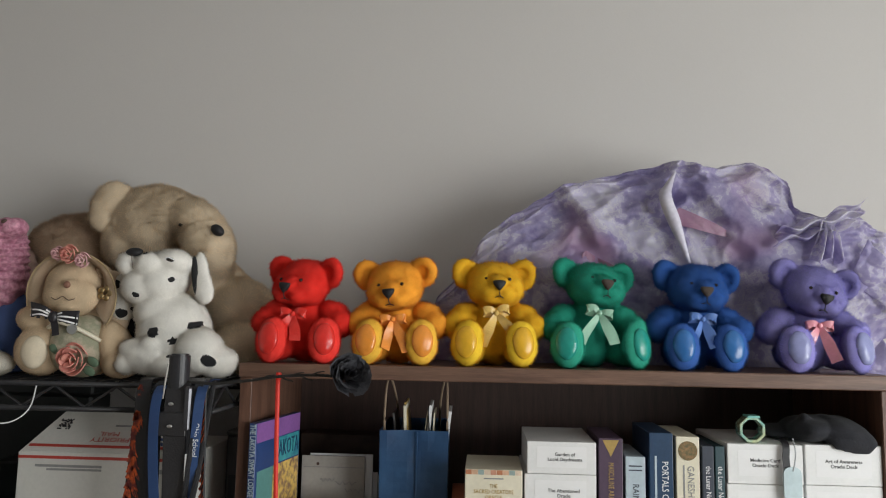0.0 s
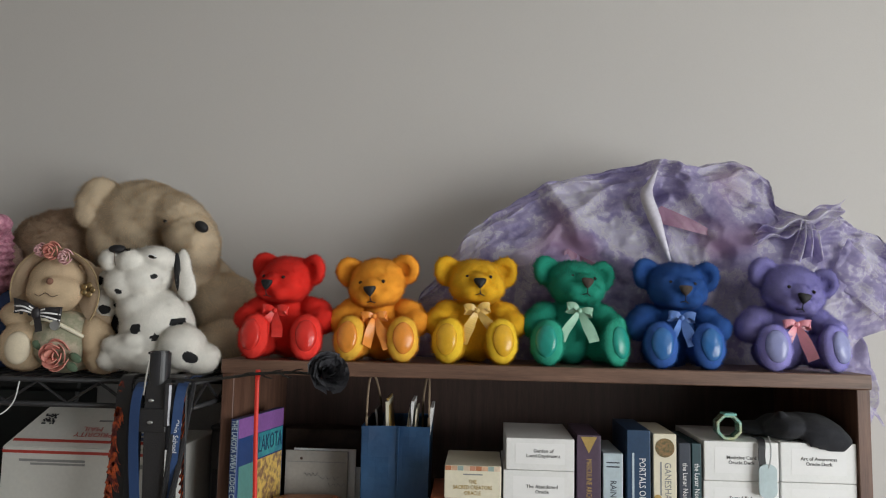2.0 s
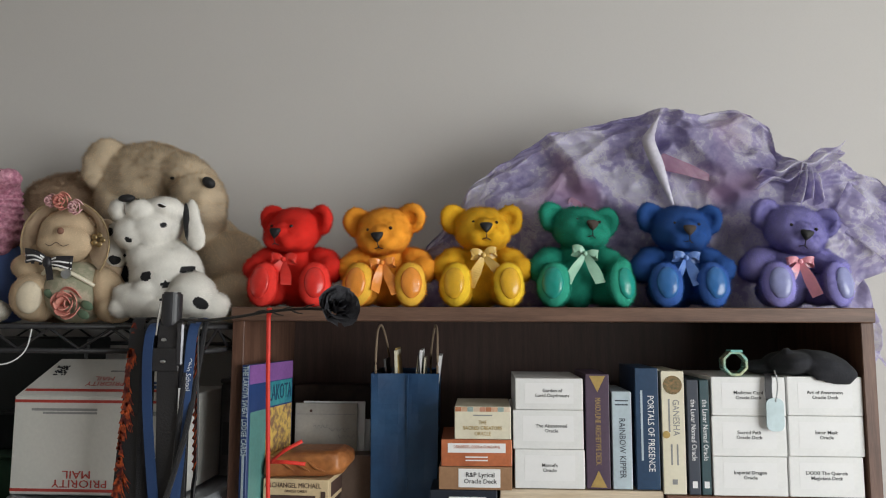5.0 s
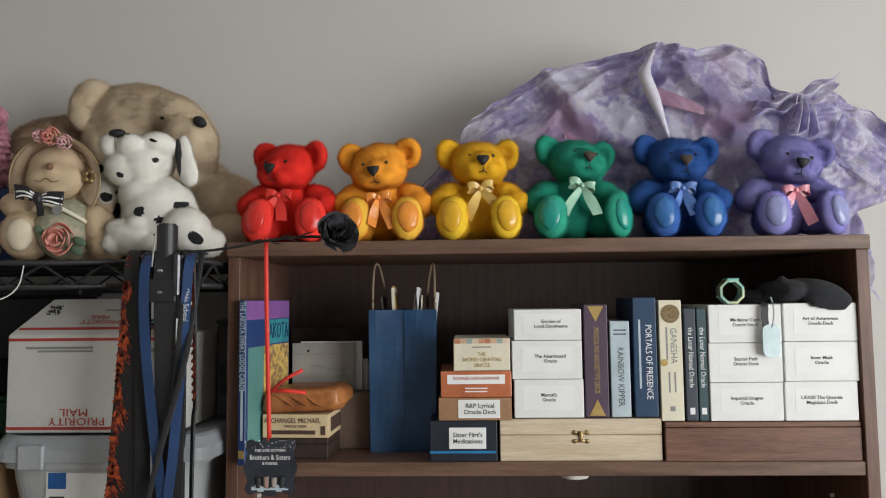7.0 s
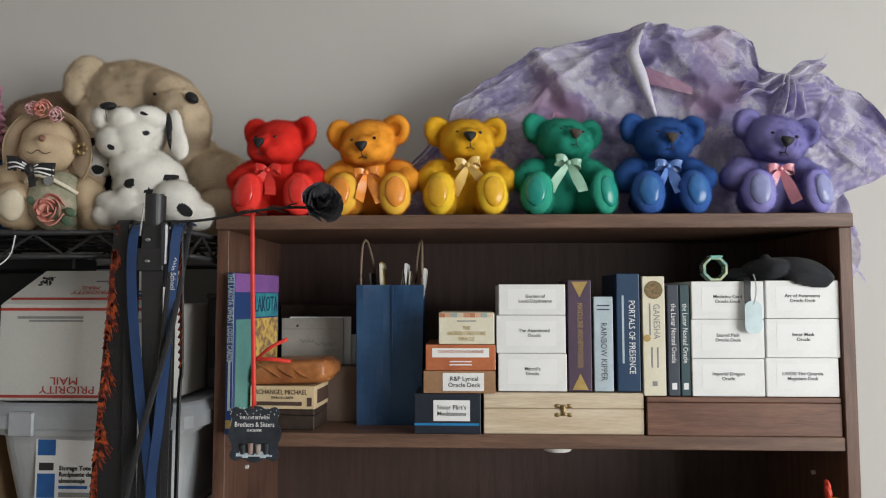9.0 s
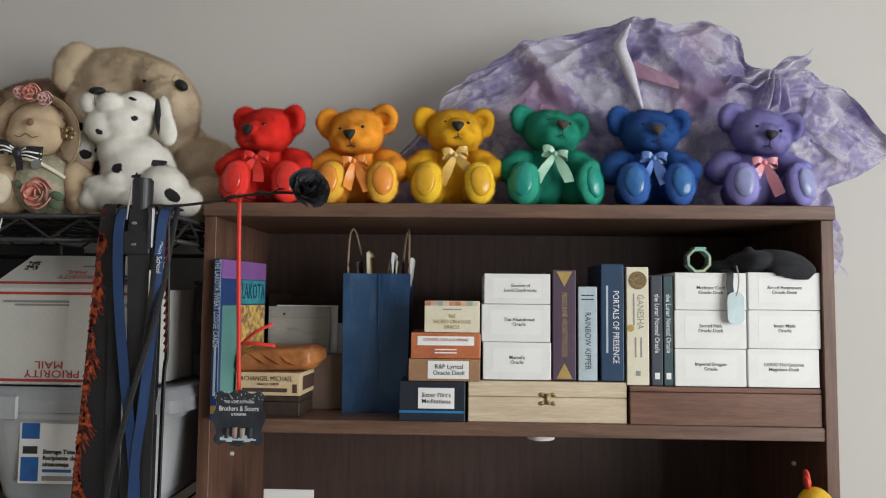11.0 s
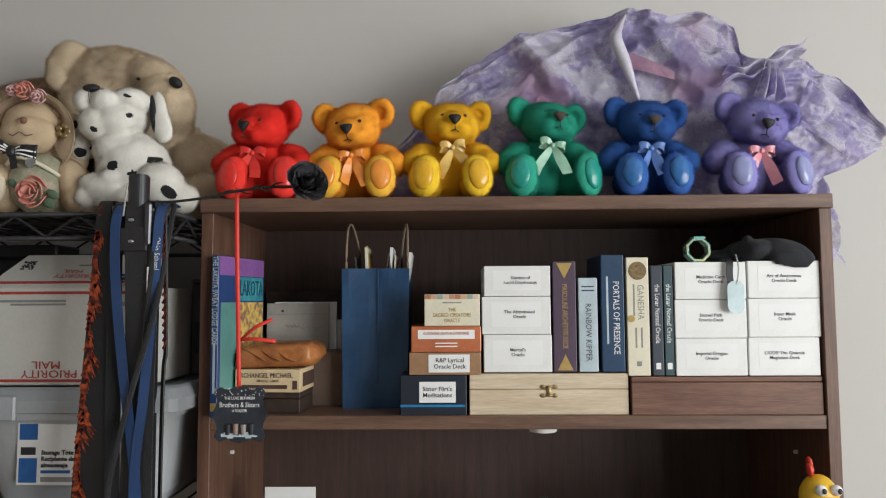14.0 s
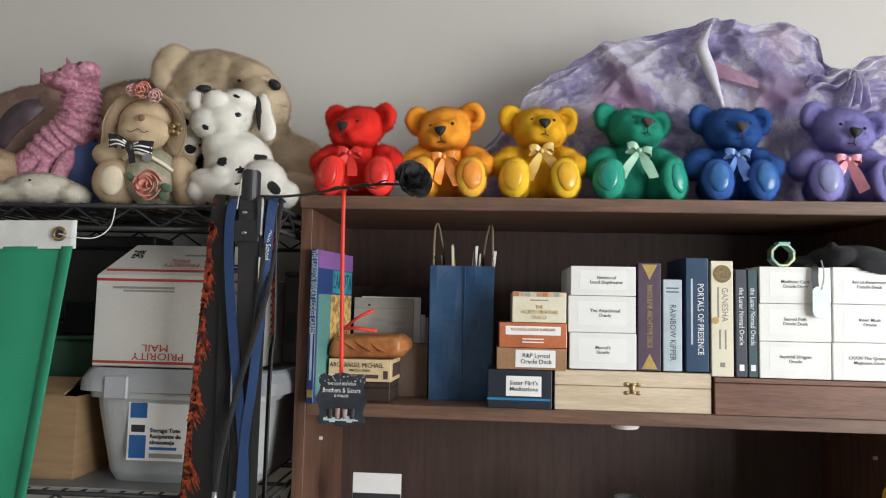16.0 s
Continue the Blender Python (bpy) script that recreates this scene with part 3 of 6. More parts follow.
bars([(-0.02, 0.02, 0.0185, 0.0195), (-0.014, 0.014, 0.0105, 0.012), (-0.014, 0.014, 0.0065, 0.008)], f - 0.0004, LABEL, t)
t, w, h, f = deck("deck_box", 0.286, 0.3565, 1.611, 1.651, CREAM, "cream deck box with a strip of coloured squares", depth=0.1)
words("THE\nSACRED CREATORS\nORACLE", 0.0068, (0, f - 0.0003, 0.0135), GOLD, t, squeeze=0.8)
bars([(-0.012, 0.012, 0.0285, 0.03)], f, GREYINK, t)
rng = random.Random(2)
for i in range(9):
    c = ((0.5, 0.2, 0.1), (0.7, 0.45, 0.3), (0.35, 0.45, 0.42), (0.75, 0.6, 0.45), (0.6, 0.3, 0.2))[i % 5]
    part("colour_square", boxed(-w + 0.001 + i * 0.0076, -w + 0.0082 + i * 0.0076, f - 0.0004, f + 0.0002, h - 0.0062, h - 0.0006), mat("print_colour", c, 0.5), t)

# ---- crumpled gift film behind the bears ----
def film_material(name, tint=1.0, clear=0.34, blush=None):
    m = bpy.data.materials.new(name)
    m.use_nodes = True
    t = m.node_tree
    b, out = t.nodes["Principled BSDF"], t.nodes["Material Output"]
    co = t.nodes.new("ShaderNodeTexCoord")
    n1 = t.nodes.new("ShaderNodeTexNoise")
    n1.inputs["Scale"].default_value, n1.inputs["Detail"].default_value, n1.inputs["Distortion"].default_value = 18, 8, 0.5
    n2 = t.nodes.new("ShaderNodeTexNoise")
    n2.inputs["Scale"].default_value, n2.inputs["Detail"].default_value = 120, 6
    n3 = t.nodes.new("ShaderNodeTexNoise")
    n3.inputs["Scale"].default_value = 5
    for n in (n1, n2, n3):
        t.links.new(co.outputs["Object"], n.inputs["Vector"])
    ad = t.nodes.new("ShaderNodeMath")
    ad.operation = "MULTIPLY_ADD"
    ad.inputs[1].default_value, ad.inputs[2].default_value = 0.32, 0.0
    t.links.new(n2.outputs["Fac"], ad.inputs[0])
    sm = t.nodes.new("ShaderNodeMath")
    sm.operation = "ADD"
    t.links.new(n1.outputs["Fac"], sm.inputs[0])
    t.links.new(ad.outputs[0], sm.inputs[1])
    rp = t.nodes.new("ShaderNodeValToRGB")
    el = rp.color_ramp.elements
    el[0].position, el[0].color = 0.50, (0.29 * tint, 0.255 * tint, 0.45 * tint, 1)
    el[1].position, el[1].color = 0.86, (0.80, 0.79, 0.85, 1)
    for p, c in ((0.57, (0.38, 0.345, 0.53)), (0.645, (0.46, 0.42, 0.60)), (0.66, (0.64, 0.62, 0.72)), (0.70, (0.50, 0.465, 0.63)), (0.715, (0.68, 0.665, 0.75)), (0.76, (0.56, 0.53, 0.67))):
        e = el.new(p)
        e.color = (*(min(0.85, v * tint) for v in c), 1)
    t.links.new(sm.outputs[0], rp.inputs["Fac"])
    pk = t.nodes.new("ShaderNodeValToRGB")
    pk.color_ramp.elements[0].position, pk.color_ramp.elements[1].position = 0.66, 0.74
    mx = t.nodes.new("ShaderNodeMix")
    mx.data_type = "RGBA"
    mx.inputs[7].default_value = (*(blush or (0.50, 0.33, 0.50)), 1)
    t.links.new(n3.outputs["Fac"], pk.inputs["Fac"])
    if blush:
        mx.inputs[0].default_value = 0.8
    else:
        t.links.new(pk.outputs["Color"], mx.inputs[0])
    t.links.new(rp.outputs["Color"], mx.inputs[6])
    t.links.new(mx.outputs[2], b.inputs["Base Color"])
    b.inputs["Roughness"].default_value = 0.33
    bp = t.nodes.new("ShaderNodeBump")
    bp.inputs["Strength"].default_value, bp.inputs["Distance"].default_value = 0.25, 0.002
    t.links.new(n2.outputs["Fac"], bp.inputs["Height"])
    t.links.new(bp.outputs["Normal"], b.inputs["Normal"])
    tl = t.nodes.new("ShaderNodeBsdfTranslucent")
    t.links.new(mx.outputs[2], tl.inputs["Color"])
    tp = t.nodes.new("ShaderNodeBsdfTransparent")
    m1, m2 = t.nodes.new("ShaderNodeMixShader"), t.nodes.new("ShaderNodeMixShader")
    m1.inputs[0].default_value, m2.inputs[0].default_value = 0.4, clear
    t.links.new(b.outputs[0], m1.inputs[1])
    t.links.new(tl.outputs[0], m1.inputs[2])
    t.links.new(m1.outputs[0], m2.inputs[1])
    t.links.new(tp.outputs[0], m2.inputs[2])
    t.links.new(m2.outputs[0], out.inputs["Surface"])
    return m


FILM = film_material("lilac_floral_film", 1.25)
# the same film tinted darker, as the shaded inside of the heap
INNER = film_material("lilac_film_shaded", 0.95, 0.1)
LACE = film_material("pale_lacy_film", 1.3, 0.3)


def crumple(x, z, seed, size):
    """Creases like crushed film: raised ridges between random flat cells, at four sizes, bent by one another."""
    rng = np.random.default_rng(seed)
    total = np.zeros_like(x)
    bx, bz = x.copy(), z.copy()
    lo_x, hi_x, lo_z, hi_z = x.min() - 0.05, x.max() + 0.05, z.min() - 0.05, z.max() + 0.05
    area = (hi_x - lo_x) * (hi_z - lo_z)
    for cell, amp in ((0.19, 1.0), (0.085, 0.5), (0.04, 0.2), (0.018, 0.05)):
        n = max(4, min(420, int(area / cell ** 2)))
        best = np.full(x.shape, 9.0)
        second = np.full(x.shape, 9.0)
        slope = np.zeros(x.shape)
        for px, pz, gx, gz, st in zip(rng.uniform(lo_x, hi_x, n), rng.uniform(lo_z, hi_z, n), rng.normal(size=n), rng.normal(size=n), rng.uniform(0.6, 1.6, n)):
            d = np.hypot((bx - px) * st, (bz - pz) / st)
            g = ((bx - px) * gx + (bz - pz) * gz) / cell
            near = d < best
            second = np.where(near, best, np.minimum(second, d))
            slope = np.where(near, g, slope)
            best = np.where(near, d, best)
        edge = np.clip((second - best) / cell, 0, 1)
        w = 0.7 - 1.3 * edge ** 0.7 + 0.45 * slope * np.clip(edge * 1.6, 0, 1)
        total += amp * w
        bx, bz = bx + 0.012 * w, bz - 0.012 * w
    return total * size


def sheet(name, X, Y, Z, material, parent, label=""):
    nu, nv = X.shape
    me = bpy.data.meshes.new(name)
    v = np.stack([X, Y, Z], -1).reshape(-1, 3)
    i = np.arange(nu * nv).reshape(nu, nv)
    f = np.stack([i[:-1, :-1], i[1:, :-1], i[1:, 1:], i[:-1, 1:]], -1).reshape(-1, 4)
    me.from_pydata(v.tolist(), [], f.tolist())
    me.update()
    ob = link(name, me, material, parent, label, True)
    so = ob.modifiers.new("thickness", "SOLIDIFY")
    so.thickness = 0.0003
    return ob


gift = thing("gift_wrap", (0, 0, TOP), "crumpled lilac floral gift wrap film heaped on the bookcase", "wrapping film")
OUT_X = (0.222, 0.242, 0.267, 0.299, 0.345, 0.397, 0.418, 0.50, 0.577, 0.60, 0.64, 0.678, 0.70, 0.717, 0.728, 0.76, 0.80, 0.858, 0.90, 0.929)
OUT_Z = (1.79, 1.866, 1.897, 1.948, 1.988, 2.018, 2.030, 2.047, 2.062, 2.054, 2.058, 2.062, 2.052, 2.035, 1.997, 1.984, 1.987, 1.958, 1.910, 1.872)
LOW_X = (0.222, 0.80, 0.822, 0.84, 0.88, 0.929)
LOW_Z = (1.777, 1.777, 1.80, 1.818, 1.832, 1.862)
OUT_X, OUT_Z, LOW_X = [0.342 + (q - 0.342) * 1.03 for q in OUT_X], [1.635 + (q - 1.635) * 1.005 for q in OUT_Z], [0.342 + (q - 0.342) * 1.03 for q in LOW_X]
u = np.linspace(0.218, 0.946, 300)
vv = np.linspace(0, 2, 180)
U, V = np.meshgrid(u, vv, indexing="ij")
ztop, zlow = np.interp(U, OUT_X, OUT_Z), np.interp(U, LOW_X, LOW_Z)
jag = np.array([noise.noise(Vector((q * 40, 3, 0))) for q in u])[:, None] * 0.006
h = np.where(V <= 1, V, 2 - V)
rise = np.sin(h * math.pi / 2) ** 0.8
Z = zlow + (ztop + jag - zlow) * rise
span = np.clip((ztop - zlow) / 0.26, 0.15, 1)
Y = 0.135 + np.where(V <= 1, -0.45, 1.8) * 0.062 * span * (1 - h ** 2.2)
fold = -crumple(U, Z + 0.3 * V, 5, 0.023) * (0.45 + 0.55 * np.clip((U - 0.36) / 0.15, 0, 1))
for (ax, az), (bx_, bz_), wd, hh in (((0.575, 2.06), (0.55, 2.0), 0.016, 0.022), ((0.55, 2.0), (0.60, 1.92), 0.016, 0.024), ((0.60, 2.05), (0.70, 1.93), 0.03, 0.02),
                                     ((0.42, 2.03), (0.47, 1.95), 0.02, 0.014), ((0.47, 1.95), (0.62, 1.86), 0.03, 0.02), ((0.68, 1.90), (0.83, 1.99), 0.025, 0.02), ((0.30, 1.95), (0.46, 1.90), 0.03, 0.012)):
    d = np.array((bx_ - ax, bz_ - az))
    L = d @ d
    s = np.clip(((U - ax) * d[0] + (Z - az) * d[1]) / L, 0, 1)
    dist = np.hypot(U - ax - s * d[0], Z - az - s * d[1])
    fold -= np.where(V <= 1, 1, 0) * hh * np.clip(1 - dist / wd, 0, 1)
free = np.minimum(1, 6 * np.minimum(h + 0.05, 1))
Y = np.clip(Y + fold * free, 0.088, 0.275)
Z = np.maximum(Z + 0.25 * crumple(U + 0.5, Z, 9, 0.012) * np.minimum(h * 4, 1), zlow)
X = U + 0.3 * crumple(U, Z + 0.7, 12, 0.012)
sheet("crumpled_film", X, Y, Z - TOP, FILM, gift)
# a second layer added inside the heap, its tint lowered for the interior shade
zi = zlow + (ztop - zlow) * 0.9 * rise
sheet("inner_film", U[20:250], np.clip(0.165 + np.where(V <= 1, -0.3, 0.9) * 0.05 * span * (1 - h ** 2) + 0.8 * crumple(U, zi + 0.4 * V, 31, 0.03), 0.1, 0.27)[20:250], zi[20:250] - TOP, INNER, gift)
# loose corner standing up, and the tail that hangs past the bookcase
a, b = np.meshgrid(np.linspace(0, 1, 50), np.linspace(-1, 1, 30), indexing="ij")
X = 0.700 + 0.112 * a
Zc = 1.955 + 0.034 * a ** 1.3 + b * (0.013 + 0.004 * a ** 2) + 0.004 * np.sin(a * 17 + b * 2)
sheet("film_corner", X + 0.006 * b, 0.072 + 0.010 * np.cos(b * 5.5 + a * 3) + 0.6 * crumple(X, Zc, 21, 0.02), Zc - TOP, LACE, gift)
X = 0.764 + 0.022 * b * (0.35 + 0.65 * a)
Zc = 1.972 - 0.052 * a + 0.004 * np.cos(b * 6)
sheet("film_tuft", X, 0.070 + 0.008 * np.sin(b * 9 + a * 4) + 0.4 * crumple(X, Zc, 22, 0.02), Zc - TOP, LACE, gift)
X = 0.815 + 0.055 * a + 0.012 * b * (1 - a)
Zc = 1.925 - 0.055 * a + b * 0.028
sheet("film_corner", X, 0.085 + crumple(X, Zc, 23, 0.02), Zc - TOP, FILM, gift)
X = 0.806 + 0.030 + 0.046 * a + 0.031 * b * (1 - 0.3 * a)
Zc = 1.84 - 0.14 * a + 0.008 * np.sin(b * 5)
sheet("film_tail", np.maximum(X, 0.806), 0.14 + crumple(X, Zc, 25, 0.03), Zc - TOP, LACE, gift)
PALEFILM = mat("pale_film", (0.62, 0.60, 0.68), 0.4, color2=(0.52, 0.49, 0.61), scale=30)
bm = strip(bmesh.new(), [(0.566, 0.072, 0.266), (0.556, 0.068, 0.247), (0.549, 0.062, 0.228), (0.562, 0.062, 0.190), (0.580, 0.066, 0.140)], (1, -0.3, 0.2), lambda q: 0.002 + 0.015 * min(1, 2.2 * q) * min(1, 3 * (1.05 - q)), 0.0006, 5)
part("folded_strip", bm, PALEFILM, gift, "pale folded strip of film", True)
ROSEFILM = film_material("dusty_pink_film", 0.85, 0.35, (0.50, 0.25, 0.36))
for x0, z0, ln, ht, seed in ((0.570, 1.984, 0.085, 0.028, 61), (0.442, 1.925, 0.070, 0.022, 62)):
    X = x0 + ln * a
    Zc = z0 - 0.030 * a + b * ht * 0.5 * (1 - a) ** 0.6 * np.minimum(1, a * 9 + 0.3)
    sheet("pink_fold", X, 0.088 + 0.6 * crumple(X, Zc, seed, 0.02), Zc - TOP, ROSEFILM, gift, "dusty pink fold of film")

# ---- objects lying along the top edge ----
DKROSE = mat("charcoal_satin", (0.115, 0.115, 0.13), 0.7, fine=0.2, bump=0.2, bump_scale=500)
DKSTEM = mat("dark_wire", (0.02, 0.018, 0.016), 0.7, fine=0.3, bump=0.6, bump_scale=600)
ROSE = Vector((0.164, -0.135, 1.770))
rose = thing("fabric_rose", ROSE, "charcoal grey fabric rose on a dark wire stem", "artificial flower")
rng = random.Random(11)
ROSE_TURN = Euler((radians(-12), radians(8), radians(24))).to_matrix()
for k in range(15):
    rr = 0.0035 + 0.00105 * k
    a0 = k * 2.4
    bm = bmesh.new()
    rows = []
    for i in range(7):
        a = a0 + (i - 3) * (0.36 if k > 3 else 0.55)
        col = []
        for j in range(5):
            q = j / 4
            r = rr * (0.35 + 0.75 * q ** 0.7) + 0.0035 * q ** 4 * (k > 5)
            lift = (0.024 - 0.0009 * k) * q - 0.012 * (1 - q)
            edge = 1 - 0.22 * ((i - 3) / 3) ** 2
            # petals open towards -y and +x
            v = Vector((r * math.cos(a), -lift * edge, r * math.sin(a))) + Vector((rng.uniform(-1, 1), rng.uniform(-1, 1), rng.uniform(-1, 1))) * 0.0013
            col.append(bm.verts.new(ROSE_TURN @ v))
        rows.append(col)
    for p, q in zip(rows, rows[1:]):
        for j in range(4):
            bm.faces.new((p[j], q[j], q[j + 1], p[j + 1]))
    bmesh.ops.solidify(bm, geom=bm.faces[:], thickness=0.0006)
    part("petal", bm, DKROSE, rose)
bm = tube(bmesh.new(), [(-0.008, 0.006, -0.001), (-0.04, 0.012, 0.0), (-0.082, 0.02, -0.003), (-0.12, 0.027, -0.009), (-0.16, 0.03, -0.013), (-0.2, 0.034, -0.012)], 0.0016, 8)
part("stem", bm, DKSTEM, rose)
for x, y, z, d in ((-0.042, 0.0122, 0.0, 1), (-0.055, 0.0145, -0.001, -1), (-0.066, 0.0168, -0.002, 1), (-0.078, 0.0192, -0.0028, -1), (-0.100, 0.0235, -0.0058, 1)):
    bm = tube(bmesh.new(), [(x, y, z), (x + 0.006, y - 0.003, z + 0.003 * d), (x + 0.014, y - 0.004, z + 0.0045 * d)], lambda q: 0.0013 - 0.0007 * q, 6, 3)
    part("twig", bm, DKSTEM, rose)

REDRIB = satin("red_cord", (0.75, 0.035, 0.02), 0.5)
TAGBLUE = mat("ornament_navy", (0.022, 0.026, 0.035), 0.35, color2=(0.035, 0.042, 0.055), scale=60, fine=0.15)
tag = thing("hanging_ornament", (0.0845, -0.101, 1.5175), "dark scalloped ornament with white print hanging on a red ribbon", "ornament")
bm = bmesh.new()
quarter = ((0, 0.0315), (0.007, 0.0300), (0.0115, 0.0272), (0.015, 0.0272), (0.0215, 0.0300), (0.0250, 0.0285), (0.0282, 0.0245), (0.0272, 0.0195), (0.0252, 0.0165), (0.0265, 0.0100), (0.0292, 0.0045), (0.0302, 0))
half = list(quarter) + [(x, -z) for x, z in quarter[-2:0:-1]]
outline = half + [(0, -0.0315)] + [(-x, z) for x, z in half[:0:-1]]
COUNT = len(outline)
f0 = [bm.verts.new((x, -0.0015, z)) for x, z in outline]
f1 = [bm.verts.new((x, 0.0015, z)) for x, z in outline]
bm.faces.new(f0), bm.faces.new(f1[::-1])
for i in range(COUNT):
    bm.faces.new((f0[i], f0[(i + 1) % COUNT], f1[(i + 1) % COUNT], f1[i]))
part("plaque", bm, TAGBLUE, tag)
words("THE LOVE BETWEEN", 0.0046, (0, -0.0018, 0.018), LABEL, tag, squeeze=0.8)
words("Brothers & Sisters", 0.0078, (0, -0.0018, 0.0105), LABEL, tag, squeeze=0.78)
words("IS FOREVER", 0.0042, (0, -0.0018, 0.004), LABEL, tag, squeeze=0.8)
bm = bmesh.new()
for i in range(12):
    x0, x1 = -0.0204 + i * 0.0034, -0.0204 + (i + 1) * 0.0034
    z0 = -0.021 + 0.002 * math.sin(i)
    box(bm, x0, x1, -0.0019, -0.0014, -0.0262 if i in (2, 3, 8, 9) else -0.0246, z0)
part("snow_print", bm, PALEBLUE, tag)
for i, c in enumerate(((0.02, 0.02, 0.025), (0.3, 0.2, 0.17), (0.35, 0.3, 0.27), (0.02, 0.025, 0.03))):
    part("cup_print", cyl(bmesh.new(), (-0.013 + 0.0088 * i, -0.0012, -0.022), (-0.013 + 0.0088 * i, -0.0012, -0.011 + 0.001 * (i % 2)), 0.0026, 0.0034, 12), mat("cup_print", c, 0.5), tag)
rng = random.Random(5)
bm = bmesh.new()
for i in range(30):
    x, z = rng.uniform(-0.028, 0.028), rng.uniform(0.02, 0.029)
    box(bm, x - 0.0004, x + 0.0004, -0.0018, -0.0014, z, z + 0.0009)
tagged(part("star_print", bm, LABEL, tag), kind="stuff")
bm = strip(bmesh.new(), [(-0.001, -0.001, 0.028), (-0.002, -0.0045, 0.1), (-0.003, -0.009, 0.18), (-0.003, -0.013, 0.25)], (1, 0.25, 0), 0.0048, 0.0006)
part("ribbon", bm, REDRIB, tag, "narrow red ribbon", True)
bm = strip(bmesh.new(), [(-0.003, -0.013, 0.25), (-0.003, -0.012, 0.2535), (-0.003, -0.008, 0.2515), (-0.003, -0.01, 0.246)], (1, 0, 0), 0.0048, 0.0006)
part("ribbon_loop", bm, REDRIB, tag, smooth=True)
for p in ((0.040, -0.002, 0.081), (0.036, -0.002, 0.106)):
    part("ribbon_end", strip(bmesh.new(), [(0.001, -0.003, 0.083), (0.018, -0.008, (p[2] + 0.083) / 2 + 0.002), p], (0, 0.3, 1), 0.004, 0.0006), REDRIB, tag, smooth=True)

# ---- left part of the shelf ----
BOOKBLUE = mat("book_blue", (0.03, 0.065, 0.2), 0.35, fine=0.06)
VIOLETP = mat("violet_print", (0.28, 0.12, 0.38), 0.4, fine=0.08)
TEALP = mat("teal_print", (0.06, 0.34, 0.36), 0.4, color2=(0.03, 0.18, 0.26), scale=70)
ARTP = mat("yellow_picture_print", (0.72, 0.48, 0.12), 0.4, color2=(0.25, 0.14, 0.08), scale=110, detail=5, lo=0.4, hi=0.58)
GREENP = mat("sea_green_print", (0.12, 0.3, 0.28), 0.4, fine=0.06)
bk = thing("book", (0.0235, -0.013, SH), "blue spined card book with a violet and teal cover", "book", rz=-9.5)
part("pages", boxed(-0.0035, 0.0035, 0.001, 0.128, 0.001, 0.2), CREAM, bk)
part("cover", boxed(-0.0048, 0.0048, 0, 0.13, 0, 0.2025, 0.0006), BOOKBLUE, bk)
part("cover_band", boxed(0.0048, 0.0052, 0.002, 0.129, 0.178, 0.202), VIOLETP, bk)
part("cover_panel", boxed(0.0048, 0.0052, 0.055, 0.127, 0.145, 0.177), TEALP, bk)
part("cover_picture", boxed(0.0048, 0.0053, 0.05, 0.127, 0.055, 0.143), ARTP, bk)
part("cover_strip", boxed(0.0048, 0.0052, 0.006, 0.049, 0.01, 0.143), GREENP, bk)
words("LAKOTA", 0.03, (0.0055, 0.09, 0.161), NAVY, bk, rz=90, squeeze=0.6)
words("THE LAKOTA SWEAT LODGE CARDS", 0.0098, (0, -0.0005, 0.146), PALEBLUE, bk, -90, squeeze=0.68, bold=0.0002)
bars([(-0.0015, 0.0015, 0.03, 0.092)], -0.0001, PALEBLUE, bk)
part("spine_mark", boxed(-0.0038, 0.0038, -0.0005, 0.0002, 0.008, 0.018), GOLD, bk)

DKBOX = mat("dark_wood_box", (0.05, 0.03, 0.022), 0.6, color2=(0.03, 0.018, 0.013), scale=40, fine=0.25, bump=0.2, bump_scale=90)
t = thing("wooden_box", (0.085, 0.075, SH), "small dark worn wooden box under the cream deck", "box", rz=-3)
part("box_body", boxed(-0.045, 0.042, -0.052, 0.052, 0, 0.0185, 0.001), DKBOX, t)
part("box_lid", boxed(-0.045, 0.042, -0.052, 0.052, 0.019, 0.0265, 0.001), DKBOX, t)
YELLOWC = mat("buff_card", (0.72, 0.56, 0.34), 0.45, color2=(0.66, 0.5, 0.3), fine=0.05)
t, w, h, f = deck("deck_box", 0.042, 0.128, SH + 0.027, SH + 0.0565, YELLOWC, "buff coloured deck box with brown lettering", depth=0.1, y0=0.02, rz=-3)
BROWNINK = mat("brown_ink", (0.09, 0.05, 0.04), 0.6)
words("ARCHANGEL MICHAEL", 0.0088, (-0.004, f - 0.0003, 0.0215), BROWNINK, t, squeeze=0.82)
words("ORACLE CARDS", 0.0045, (0.0, f - 0.0003, 0.0145), BROWNINK, t, squeeze=0.9)
bars([(-0.034, 0.026, 0.0045, 0.0095)], f, BROWNINK, t)
part("publisher_mark", boxed(0.033, 0.039, f - 0.0005, f + 0.0002, 0.004, 0.015), BROWNINK, t)
part("side_print", boxed(w - 0.0002, w + 0.0004, f + 0.012, f + 0.07, 0.006, 0.024), BROWNINK, t)
POUCH = mat("rust_satin", (0.42, 0.16, 0.05), 0.38, color2=(0.26, 0.085, 0.03), scale=30, bump=0.3, bump_scale=120, fine=0.12)
t = thing("pouch", (0.092, 0.062, SH + 0.0568), "rust orange satin pouch lying on a deck box", "pouch")
bm = ball(bmesh.new(), (0, 0, 0.0195), (0.058, 0.042, 0.0215), sub=5)
